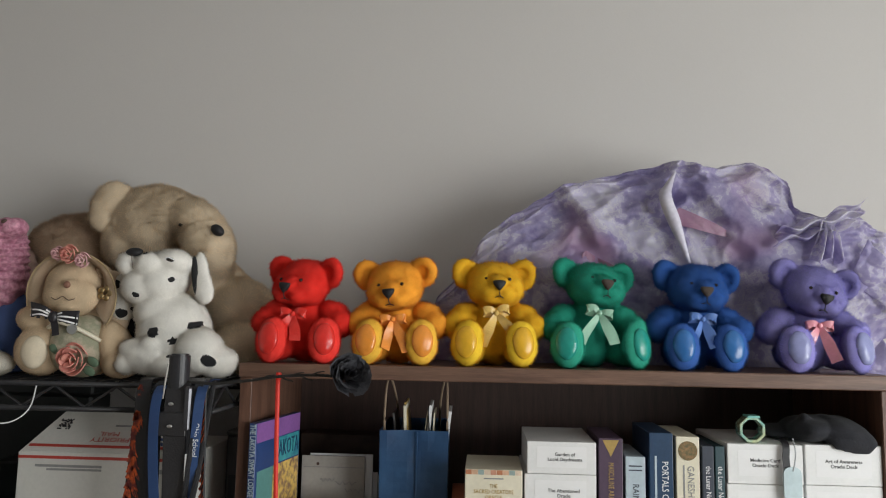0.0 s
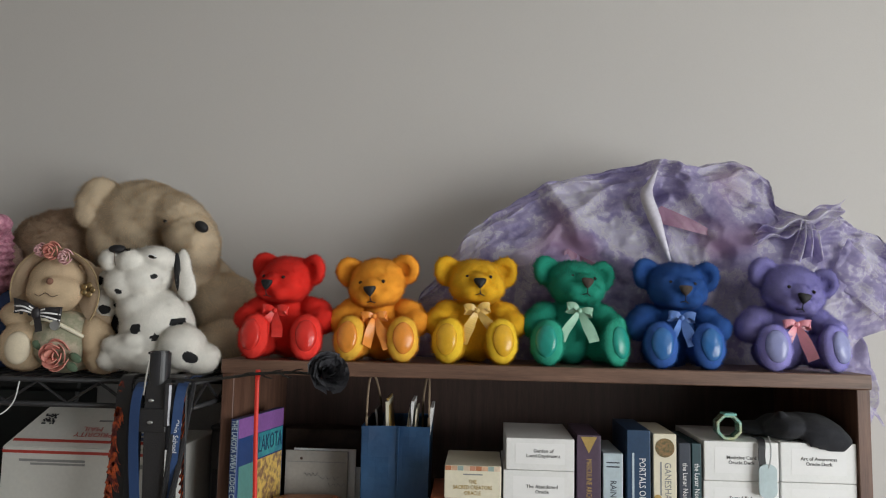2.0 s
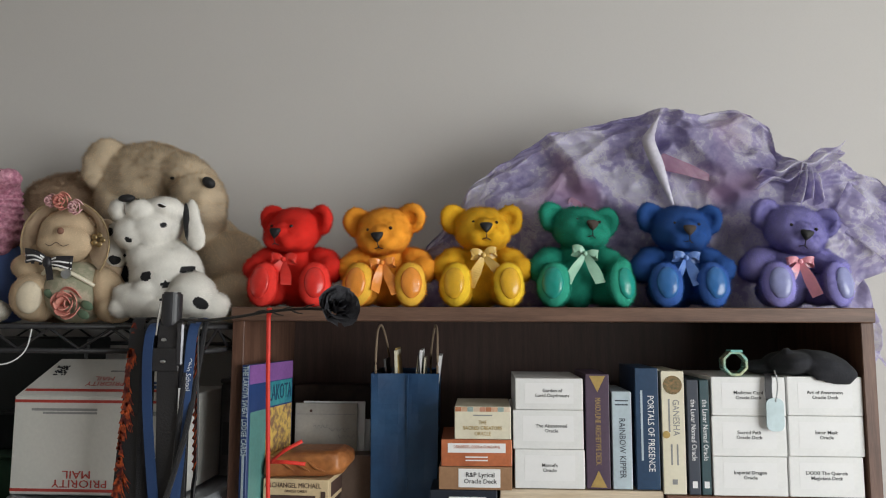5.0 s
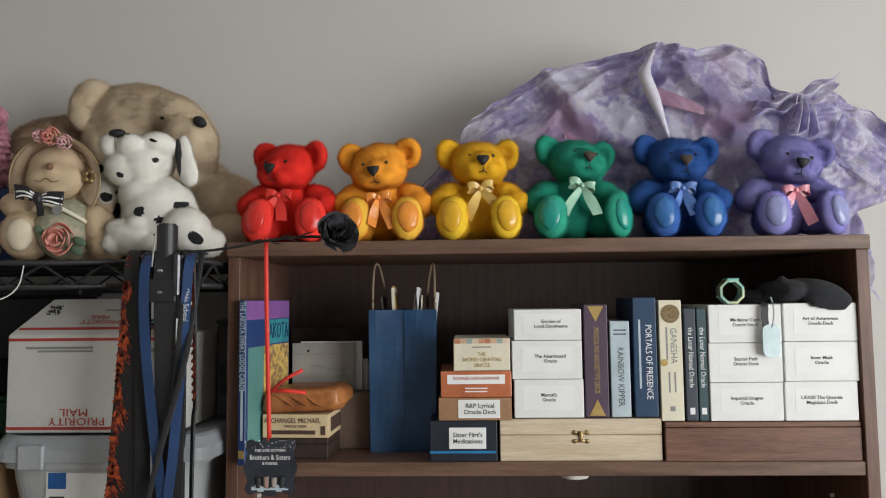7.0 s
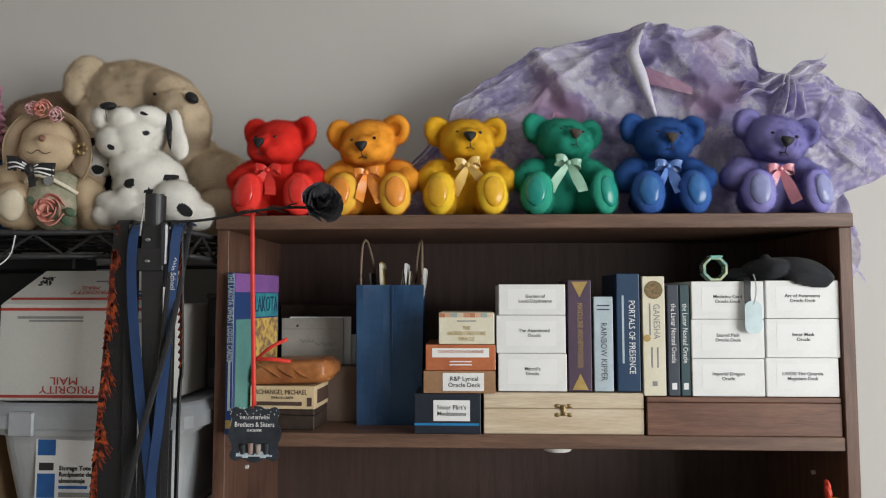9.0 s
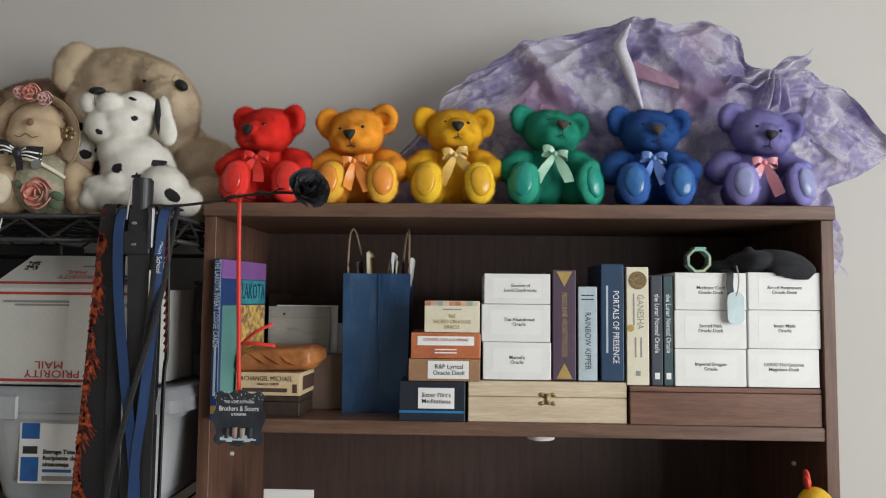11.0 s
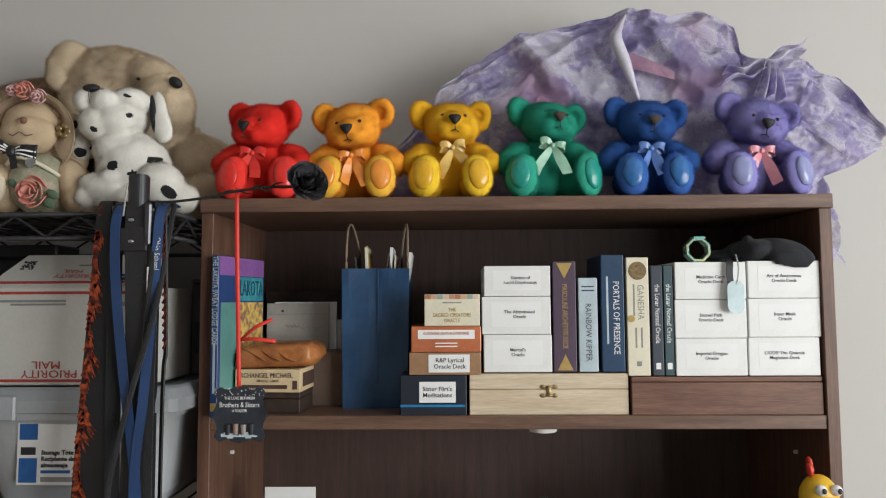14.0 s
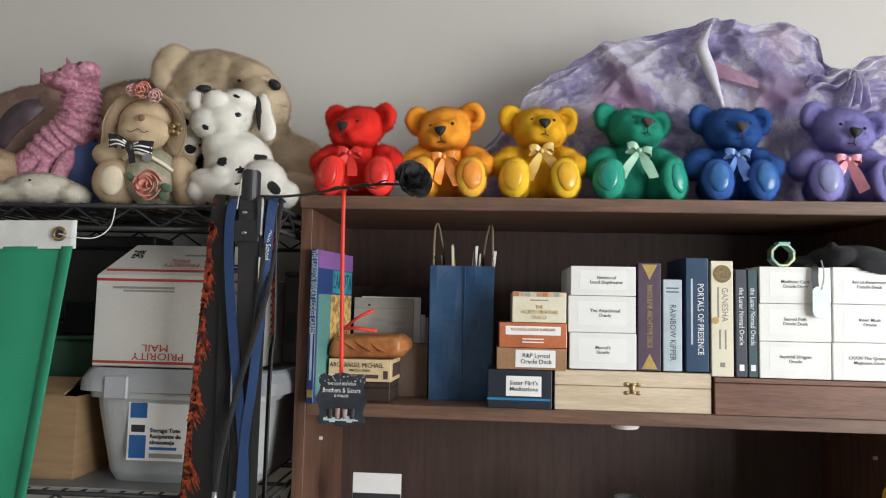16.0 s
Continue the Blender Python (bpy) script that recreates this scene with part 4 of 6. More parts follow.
for v in bm.verts:
    c = v.co
    s = 1 + 0.11 * noise.noise(c * 30) + 0.03 * abs(noise.noise(c * 85))
    c.x = math.copysign(0.058 * (abs(c.x) / 0.058) ** 0.36, c.x) * s * (1 - 0.14 * c.z / 0.04)
    c.y = math.copysign(0.042 * (abs(c.y) / 0.042) ** 0.4, c.y) * s
    c.z = max(0, 0.0165 + math.copysign(0.0165 * (abs(c.z - 0.0195) / 0.0215) ** 0.6, c.z - 0.0195) * s + 0.005 * max(0, c.x / 0.058 - 0.2) - 0.006 * max(0, -c.x / 0.058 - 0.3))
part("pouch_body", bm, POUCH, t, smooth=True)
for k in range(3):
    part("pouch_crease", tube(bmesh.new(), [(-0.05 + 0.022 * k, -0.036, 0.0295), (-0.03 + 0.022 * k, -0.0405, 0.021 - 0.003 * k), (-0.012 + 0.02 * k, -0.0425, 0.010)], lambda q: 0.0005 + 0.0016 * math.sin(math.pi * q), 6), POUCH, t, smooth=True)
NOTE = mat("grey_note_card", (0.42, 0.40, 0.37), 0.6, fine=0.05)
for i, (x0, x1, y, z1, c) in enumerate(((0.052, 0.142, 0.125, 1.640, NOTE), (0.062, 0.152, 0.132, 1.642, LABEL), (0.15, 0.158, 0.14, 1.616, LABEL), (0.157, 0.163, 0.142, 1.612, NOTE))):
    t = thing("note_card", ((x0 + x1) / 2, y, SH), "pale handwritten note card standing on the shelf" if i < 2 else "slim pale card standing on the shelf", "card", "note cards")
    w = (x1 - x0) / 2
    part("sheet", boxed(-w, w, 0, 0.003, 0, z1 - SH, 0.0003), c, t)
    if i == 0:
        for q, (cx, cz, ln) in enumerate(((-0.018, 0.108, 0.02), (0.004, 0.104, 0.03), (0.018, 0.094, 0.025))):
            pts = [(cx + k * ln / 9, -0.0006, cz + 0.003 * math.sin(k * 2.3 + q)) for k in range(10)]
            part("pen_stroke", tube(bmesh.new(), pts, 0.0004, 5, 2), GREYINK, t)
        part("hole", cyl(bmesh.new(), (-0.022, -0.0005, 0.13), (-0.022, 0.0002, 0.13), 0.002, seg=12), BROWNINK, t)
        part("edge_shadow_band", boxed(-w + 0.003, w - 0.003, -0.0004, 0.0002, 0.125, 0.126), GREYINK, t)
t = thing("card_box", (0.143, 0.13, SH), "plain brown cardboard box in the shelf", "box")
part("carton", boxed(-0.032, 0.026, -0.045, -0.008, 0, 0.0755, 0.001), mat("brown_carton", (0.15, 0.1, 0.075), 0.7, fine=0.08), t)
t = thing("wooden_box", (0.13, 0.215, SH), "flat dark brown box standing against the back", "box")
part("box_body", boxed(-0.1, 0.11, -0.015, 0.03, 0, 0.16, 0.001), DKBOX, t)

# gift bag
BAGBLUE = mat("blue_kraft_paper", (0.022, 0.075, 0.17), 0.42, color2=(0.014, 0.05, 0.125), scale=16, bump=0.25, bump_scale=70, fine=0.08)
CORD = mat("paper_cord", (0.34, 0.25, 0.17), 0.8, bump=0.8, bump_scale=700)
t = thing("gift_bag", (0.2145, 0.13, SH), "blue paper gift bag with twisted cord handles, full of cards", "gift bag", rz=2)
bm = bmesh.new()
NX, NZ = 10, 14
for sy, sx in ((-1, 0), (1, 0), (0, -1), (0, 1)):
    grid = []
    for i in range(NX + 1):
        col = []
        for j in range(NZ + 1):
            a, q = i / NX * 2 - 1, j / NZ
            half_x, half_y = 0.0435 + 0.002 * q, 0.068
            if sy:
                x, y = a * half_x, sy * (half_y - 0.005 * (1 - abs(a)) * q ** 2)
                y += 0.0022 * noise.noise(Vector((x * 40, sy, q * 4)))
            else:
                x, y = sx * (half_x + 0.002 * noise.noise(Vector((a * 3, sx, q * 4))) * (1 - abs(a))), a * half_y
            col.append(bm.verts.new((x, y, q * 0.188)))
        grid.append(col)
    for p, r in zip(grid, grid[1:]):
        for j in range(NZ):
            bm.faces.new((p[j], r[j], r[j + 1], p[j + 1]))
bmesh.ops.remove_doubles(bm, verts=bm.verts, dist=0.0004)
bmesh.ops.solidify(bm, geom=bm.faces[:], thickness=0.0008)
part("paper_bag", bm, BAGBLUE, t)
part("bag_base", boxed(-0.043, 0.043, -0.066, 0.066, 0.0005, 0.002), BAGBLUE, t)
part("gusset_crease", tube(bmesh.new(), [(0.004, -0.0675, 0.186), (0.003, -0.068, 0.1), (0.004, -0.0685, 0.03)], 0.0009, 6), BAGBLUE, t)
for x in (-0.042, 0.043):
    s = 1 if x > 0 else -1
    part("handle", tube(bmesh.new(), [(x, -0.045, 0.17), (x + s * 0.0, -0.048, 0.21), (x - s * 0.001, -0.035, 0.246), (x - s * 0.005, -0.01, 0.250), (x - s * 0.011, 0.02, 0.215), (x - s * 0.012, 0.035, 0.17)], 0.0017, 8), CORD, t, "twisted paper cord handle")
rng = random.Random(9)
for i in range(9):
    x = -0.028 + i * 0.0076
    c = (BLACK, GREYINK, CREAM, GOLD, CREAM, LABEL, CREAM, BLACK, LABEL)[i]
    hh = rng.uniform(0.206, 0.228)
    bm = boxed(x, x + rng.uniform(0.001, 0.005), -0.05 + rng.uniform(0, 0.02), 0.03, 0.1, hh, 0.0003)
    bmesh.ops.rotate(bm, verts=bm.verts, cent=(x, 0, 0.1), matrix=Matrix.Rotation(radians(rng.uniform(-8, 8)), 3, "Y"))
    part("card", bm, c, t)

# ---- on the white boxes ----
IRID = mat("iridescent_metal", (0.75, 0.8, 0.5), 0.22, 0.7, color2=(0.3, 0.7, 0.68), scale=60, fine=0.1)
t = thing("octagonal_bangle", (0.636, 0.018, 1.6905), "octagonal pale gold and green metal bangle standing on a box", "bangle")
bm = bmesh.new()
ro, ri, zc = 0.0165, 0.0128, 0.0155
ring = []
for i in range(8):
    a = (i + 0.5) / 8 * math.tau
    ring.append([bm.verts.new((r * math.cos(a), y, zc + r * math.sin(a))) for r, y in ((ro, -0.008), (ro, 0.008), (ri, 0.008), (ri, -0.008))])
for a, b in zip(ring, ring[1:] + ring[:1]):
    for k in range(4):
        bm.faces.new((a[k], b[k], b[(k + 1) % 4], a[(k + 1) % 4]))
bmesh.ops.bevel(bm, geom=bm.edges[:], offset=0.0006, segments=1, affect="EDGES")
part("ring", bm, IRID, t)
part("top_plate", boxed(-0.006, 0.009, -0.0085, 0.0085, 0.0295, 0.0325, 0.0006), mat("aqua_enamel", (0.25, 0.6, 0.55), 0.25), t)
VELVET = mat("black_velvet", (0.014, 0.015, 0.020), 0.9, color2=(0.022, 0.023, 0.030), scale=40, sheen=0.06, bump=0.3, bump_scale=400)
cap = thing("velvet_pouch", (0.74, 0.05, 1.6915), "soft black velvet pouch slumped over the white boxes", "pouch")
bm = bmesh.new()
for i, (c, r, rot) in enumerate((((0.006, 0.0, 0.012), (0.04, 0.056, 0.0185), (0, 6, 0)), ((-0.028, -0.01, 0.014), (0.03, 0.04, 0.0165), (0, -8, 0)), ((0.012, -0.04, 0.003), (0.03, 0.016, 0.016), (25, 4, 0)), ((-0.05, 0.01, 0.008), (0.03, 0.03, 0.009), (0, 0, 0)), ((-0.036, -0.02, 0.026), (0.006, 0.012, 0.009), (0, 25, 0)))):
    ball(bm, c, r, rot, 4)
for v in bm.verts:
    v.co += v.co.normalized() * 0.004 * noise.noise(v.co * 45)
    if v.co.y > -0.0475:
        v.co.z = max(v.co.z, 0.0005)
    v.co.x = min(v.co.x, 0.043)
ob = part("pouch_cloth", bm, VELVET, cap, smooth=True)
rm = ob.modifiers.new("join", "REMESH")
rm.mode, rm.voxel_size, rm.use_smooth_shade = "VOXEL", 0.0022, True
PLATE = mat("brushed_steel", (0.46, 0.55, 0.57), 0.35, 0.6, fine=0.04)
t = thing("dog_tag", (0.6755, -0.004, 1.645), "pale metal dog tag on a ball chain with a black strap", "dog tag")
bm = boxed(-0.0105, 0.0105, -0.0012, 0.0006, -0.019, 0.0205)
vert = [e for e in bm.edges if abs((e.verts[0].co - e.verts[1].co).y) > 0.001]
bmesh.ops.bevel(bm, geom=vert, offset=0.008, segments=6, affect="EDGES", profile=0.5)
part("plate", bm, PLATE, t)
bm = bmesh.new()
for i in range(17):
    q = i / 16
    ball(bm, (0.001 + 0.0035 * math.sin(q * 2.6), -0.0012 + 0.004 * q * q, 0.017 + q * 0.036), 0.0012, sub=1)
part("ball_chain", bm, STEEL, t, smooth=True)
part("strap", strip(bmesh.new(), [(-0.005, 0.0015, 0.016), (-0.006, 0.002, 0.03), (-0.005, 0.003, 0.043), (-0.004, 0.012, 0.049), (-0.004, 0.03, 0.0485)], (1, 0, 0), 0.008, 0.0014), BLACK, t)

# ---- lower compartment ----
LOW = 1.19
t = thing("puck_light", (0.437, 0.03, 1.482), "small white round light under the shelf", "puck light")
part("housing", cyl(bmesh.new(), (0, 0, 0), (0, 0, -0.007), 0.021, 0.017, 32), CEIL, t, smooth=False)
part("mount", cyl(bmesh.new(), (0, 0, 0), (0, 0, -0.002), 0.023, 0.0225, 32), CEIL, t)
t = thing("white_card", (0.106, 0.05, LOW), "white card standing in the lower compartment", "card")
part("sheet", boxed(-0.0335, 0.0335, 0, 0.002, 0, 0.209, 0.0003), LABEL, t)
part("print", boxed(-0.033, 0.033, -0.0005, 0.0001, 0.17, 0.182), INK, t)
t = thing("glass_jar", (0.448, 0.06, LOW), "clear glass jar in the lower compartment", "jar")
GLASS = mat("clear_glass", (0.9, 0.92, 0.92), 0.04, trans=0.92, color2=(0.88, 0.9, 0.9))
bm = bmesh.new()
prof = ((0.03, 0), (0.033, 0.01), (0.033, 0.15), (0.022, 0.178), (0.022, 0.188), (0.019, 0.188), (0.019, 0.177), (0.030, 0.148), (0.030, 0.012), (0.0, 0.008))
rings = [[bm.verts.new((r * math.cos(k * math.tau / 24), r * math.sin(k * math.tau / 24), z)) for k in range(24)] if r else [bm.verts.new((0, 0, z))] for r, z in prof]
for a, b in zip(rings, rings[1:]):
    for k in range(24):
        if len(b) == 1:
            bm.faces.new((a[k], a[(k + 1) % 24], b[0]))
        else:
            bm.faces.new((a[k], a[(k + 1) % 24], b[(k + 1) % 24], b[k]))
bm.faces.new(rings[0][::-1])
part("jar_body", bm, GLASS, t, smooth=True)
t, w, h, f = deck("book", 0.575, 0.685, LOW, 1.382, mat("dark_teal_cover", (0.03, 0.11, 0.12), 0.4), "dark teal book standing in the lower compartment", "book", y0=0.03, depth=0.03)
part("cover_edge", boxed(-w, w, f - 0.001, f + 0.0005, h - 0.004, h + 0.0005), PALEBLUE, t)

YEL = mat("yellow_rubber", (0.78, 0.48, 0.03), 0.38, color2=(0.72, 0.42, 0.02), scale=30, subsurface=0.1)
RED = mat("red_rubber", (0.62, 0.05, 0.025), 0.38)
ORG = mat("orange_rubber", (0.75, 0.22, 0.03), 0.38)
hen = thing("rubber_chicken", (0.748, 0.012, LOW), "yellow rubber chicken toy with a red comb", "toy")
bm = bmesh.new()
ball(bm, (0, 0.03, 0.06), (0.034, 0.03, 0.06), sub=3)
tube(bm, [(0, 0.028, 0.08), (0.002, 0.012, 0.13), (0.008, -0.016, 0.175), (0.011, -0.03, 0.2)], lambda q: 0.024 - 0.003 * math.sin(q * 3), 16)
ball(bm, (0.012, -0.032, 0.216), (0.0225, 0.021, 0.026), sub=3)
for v in bm.verts:
    v.co += v.co.normalized() * 0.0012 * noise.noise(v.co * 60)
part("chicken_body", bm, YEL, hen, smooth=True)
for x in (0.006, 0.024):
    part("eye", ball(bmesh.new(), (x, -0.0495, 0.228), 0.0066, sub=3), LABEL, hen, smooth=True)
    part("pupil", ball(bmesh.new(), (x + 0.001, -0.0562, 0.2285), (0.0028, 0.0014, 0.0034), sub=2), INK, hen, smooth=True)
bm = bmesh.new()
for i, (x, z, r) in enumerate(((0.003, 0.247, 0.006), (0.006, 0.254, 0.0055), (0.010, 0.246, 0.0055))):
    ball(bm, (x, -0.03 + 0.006 * i, z), (0.0035, 0.006, r * 1.5), (0, -8, 0), 2)
part("comb", bm, RED, hen, smooth=True)
bm = ball(bmesh.new(), (0.0175, -0.055, 0.207), (0.0115, 0.010, 0.014), sub=3)
part("beak", bm, RED, hen, "red open beak", True)
part("beak_inside", ball(bmesh.new(), (0.0175, -0.0625, 0.203), (0.0065, 0.004, 0.010), sub=2), ORG, hen, smooth=True)
part("wattle", ball(bmesh.new(), (0.014, -0.048, 0.185), (0.008, 0.006, 0.012), sub=2), RED, hen, smooth=True)


# ---- wire rack ----
WIRE = mat("black_wire_coating", (0.022, 0.022, 0.025), 0.38, fine=0.15)
RX0, RX1, RY0, RY1 = -0.94, -0.012, -0.06, 0.262
rack = thing("wire_rack", (0, 0, 0), "black wire shelving rack beside the bookcase", "rack")


def wire_shelf(z):
    deck_wires = thing("wire_shelf", (0, 0, z))
    deck_wires.parent = rack
    for y in (RY0, RY1):
        for dz in (0, -0.029):
            part("rail", cyl(bmesh.new(), (RX0, y, dz), (RX1, y, dz), 0.0032, seg=10), WIRE, deck_wires, smooth=True)
        n = 24
        pts = [(RX0 + (RX1 - RX0) * i / n, y, -0.002 if i % 2 else -0.027) for i in range(n + 1)]
        part("truss_wire", tube(bmesh.new(), pts, 0.002, 6, 0), WIRE, deck_wires)
    for x in (RX0, RX1):
        for dz in (0, -0.029):
            part("rail", cyl(bmesh.new(), (x, RY0, dz), (x, RY1, dz), 0.0032, seg=10), WIRE, deck_wires, smooth=True)
        pts = [(x, RY0 + (RY1 - RY0) * i / 8, -0.002 if i % 2 else -0.027) for i in range(9)]
        part("truss_wire", tube(bmesh.new(), pts, 0.002, 6, 0), WIRE, deck_wires)
    bm = bmesh.new()
    for i in range(37):
        x = RX0 + 0.012 + i * 0.0251
        cyl(bm, (x, RY0, 0.003), (x, RY1, 0.003), 0.0016, seg=6)
    tagged(part("deck_grid", bm, WIRE, deck_wires), kind="stuff")
    for y in (0.03, 0.15):
        part("brace", cyl(bmesh.new(), (RX0, y, -0.001), (RX1, y, -0.001), 0.0026, seg=8), WIRE, deck_wires)


RACK_Z, RACK_LOW = 1.749, 1.385
for z in (RACK_Z, RACK_LOW, 0.95, 0.2):
    wire_shelf(z)
for x in (RX0 + 0.02, RX1 - 0.036):
    for y in (RY0 + 0.018, RY1 - 0.018):
        part("post", cyl(bmesh.new(), (x, y, 0), (x, y, 1.748), 0.0125, seg=20), WIRE, rack, smooth=True)
LINER = mat("grey_shelf_liner", (0.25, 0.26, 0.27), 0.5, fine=0.06)
tagged(part("shelf_liner", boxed(RX0 + 0.035, RX1 - 0.035, RY0 + 0.006, RY1 - 0.01, RACK_LOW + 0.0046, RACK_LOW + 0.0062), LINER), "thin grey plastic liner on the lower wire shelf", "shelf liner")
BASE = RACK_LOW + 0.0063

# ---- things on the lower wire shelf ----
TOTE = mat("clear_grey_plastic", (0.60, 0.62, 0.64), 0.3, color2=(0.52, 0.54, 0.57), scale=12, fine=0.03, trans=0.25, coat=0.2)
TOTELID = mat("grey_plastic_lid", (0.42, 0.44, 0.47), 0.35, color2=(0.36, 0.38, 0.41), scale=12, fine=0.03, trans=0.1)
tote = thing("storage_tote", (-0.145, 0.09, BASE), "translucent grey plastic storage tote with a lid and blue label", "storage tote")
bm = bmesh.new()
levels = ((0.0, 0.098, 0.105), (0.012, 0.104, 0.110), (0.095, 0.1165, 0.125), (0.110, 0.118, 0.127), (0.1105, 0.126, 0.133), (0.118, 0.126, 0.133))
rings = []
for z, hx, hy in levels:
    ring = []
    for k in range(48):
        a = k / 48 * math.tau
        c, s = math.cos(a), math.sin(a)
        ring.append(bm.verts.new((hx * math.copysign(abs(c) ** 0.25, c), hy * math.copysign(abs(s) ** 0.25, s), z)))
    rings.append(ring)
for a, b in zip(rings, rings[1:]):
    for k in range(48):
        bm.faces.new((a[k], a[(k + 1) % 48], b[(k + 1) % 48], b[k]))
bm.faces.new(rings[0][::-1])
part("tub", bm, TOTE, tote, smooth=False)
bm = bmesh.new()
rings = []
for z, hx, hy in ((0.119, 0.132, 0.131), (0.119, 0.140, 0.137), (0.134, 0.139, 0.136), (0.146, 0.132, 0.130), (0.149, 0.128, 0.126), (0.145, 0.112, 0.110)):
    rings.append([bm.verts.new((hx * math.copysign(abs(math.cos(k / 48 * math.tau)) ** 0.25, math.cos(k / 48 * math.tau)), hy * math.copysign(abs(math.sin(k / 48 * math.tau)) ** 0.25, math.sin(k / 48 * math.tau)), z)) for k in range(48)])
for a, b in zip(rings, rings[1:]):
    for k in range(48):
        bm.faces.new((a[k], a[(k + 1) % 48], b[(k + 1) % 48], b[k]))
bm.faces.new(rings[-1])
part("lid", bm, TOTELID, tote)
for x in (-0.075, 0.075):
    part("lid_latch", boxed(x - 0.016, x + 0.016, -0.1395, -0.132, 0.11, 0.14, 0.002), TOTELID, tote)
part("contents", boxed(-0.092, 0.092, -0.09, 0.09, 0.004, 0.10), mat("pale_contents", (0.5, 0.5, 0.48), 0.8, color2=(0.3, 0.31, 0.33), scale=18), tote)
BLUEP = mat("blue_print", (0.02, 0.13, 0.42), 0.4)
lab = part("paper_label", boxed(-0.062, 0.03, -0.1262, -0.1235, 0.032, 0.106, 0.0003), LABEL, tote, "white paper label with blue bars")
part("blue_bar", boxed(-0.059, -0.037, -0.1268, -0.126, 0.086, 0.105), BLUEP, lab)
part("blue_bar", boxed(-0.059, -0.037, -0.1268, -0.126, 0.035, 0.064), BLUEP, lab)
part("roof_mark", boxed(-0.057, -0.039, -0.1268, -0.126, 0.068, 0.077), INK, lab)
words("Storage Tote\nRecipiente de\nalmacenaje", 0.0075, (-0.032, -0.1266, 0.063), INK, lab, align="LEFT", bold=0.0002)
part("print_bar", boxed(-0.032, 0.004, -0.1268, -0.126, 0.046, 0.0495), BLUEP, lab)
part("print_bar", boxed(-0.032, 0.012, -0.1268, -0.126, 0.036, 0.0415), GREYINK, lab)

MAILW = mat("white_carton", (0.70, 0.69, 0.65), 0.55, color2=(0.64, 0.63, 0.60), scale=9, fine=0.03)
MAILRED = mat("red_stripe_print", (0.5, 0.06, 0.045), 0.5)
MAILBLUE = mat("dark_blue_print", (0.03, 0.07, 0.2), 0.5)
mz = BASE + 0.1492
mail = thing("mailing_carton", (-0.162, 0.06, mz), "white mailing carton with red stripes standing upside down", "carton")
part("carton", boxed(-0.108, 0.108, -0.08, 0.08, 0, 0.121, 0.001), MAILW, mail)
bm = bmesh.new()
q = [(-0.106, -0.080, 0.1215), (0.108, -0.080, 0.1215), (0.108, -0.035, 0.165), (-0.077, -0.035, 0.165)]
lo = [bm.verts.new(p) for p in q]
hi = [bm.verts.new((p[0], p[1] + 0.0015, p[2] - 0.0015)) for p in q]
bm.faces.new(lo), bm.faces.new(hi[::-1])
for k in range(4):
    bm.faces.new((lo[k], lo[(k + 1) % 4], hi[(k + 1) % 4], hi[k]))
flap = part("top_flap", bm, MAILW, mail)
for z in (0.004, 0.113):
    part("red_stripe", boxed(-0.1075, 0.1075, -0.0806, -0.0798, z, z + 0.0035), MAILRED, mail)
bm = boxed(-0.098, 0.107, -0.0004, 0.0004, 0.0, 0.0035)
SLOPE = pose(0, -0.080, 0.1215, 0, 0, 0) @ pose(0, 0, 0, -46, 0, 0)
bmesh.ops.transform(bm, matrix=SLOPE @ Matrix.Translation((0, -0.0008, 0.007)), verts=bm.verts)
part("red_stripe", bm, MAILRED, flap)
for x0, x1, z0, z1, m in ((0.05, 0.09, 0.02, 0.0235, MAILBLUE), (0.05, 0.09, 0.0125, 0.017, MAILBLUE), (0.0, 0.045, 0.04, 0.042, GREYINK)):
    bm = boxed(x0, x1, -0.0004, 0.0004, z0, z1)
    bmesh.ops.transform(bm, matrix=SLOPE @ Matrix.Translation((0, -0.0008, 0)), verts=bm.verts)
    part("print_bar", bm, m, flap)
for x0, x1, z0, z1, m in ((0.044, 0.1, 0.0195, 0.0245, MAILBLUE), (0.044, 0.1, 0.011, 0.0165, MAILBLUE), (0.034, 0.035, 0.01, 0.027, GREYINK), (-0.085, 0.0, 0.103, 0.106, GREYINK), (-0.07, 0.0, 0.099, 0.1015, GREYINK), (0.07, 0.09, 0.098, 0.103, GREYINK)):
    bars([(x0, x1, z0, z1)], -0.0802, m, mail)
words("PRIORITY", 0.0135, (-0.018, -0.0806, 0.0145), MAILRED, mail, 180, squeeze=1.25)
words("MAIL", 0.0135, (-0.022, -0.0806, 0.0255), MAILRED, mail, 180, squeeze=1.25)
words("PRIORITY", 0.0095, (0.004, -0.0712, 0.1365), MAILRED, mail, 180, squeeze=1.25, rx=44)
words("MAIL", 0.0095, (0.000, -0.0650, 0.1425), MAILRED, mail, 180, squeeze=1.25, rx=44)
bm = bmesh.new()
rng = random.Random(17)
for i in range(9):
    for j in range(9):
        if rng.random() < 0.5 or (i in (0, 8) and j in (0, 8)):
            box(bm, -0.075 + i * 0.0018, -0.0734 + i * 0.0018, -0.0012, -0.0002, 0.034 + j * 0.0018, 0.0356 + j * 0.0018)
bmesh.ops.transform(bm, matrix=SLOPE, verts=bm.verts)
tagged(part("print_patch", bm, INK, flap), kind="stuff")
CARDB = mat("brown_cardboard", (0.40, 0.26, 0.14), 0.75, color2=(0.34, 0.21, 0.11), scale=14, stretch=(1, 1, 8), fine=0.06)
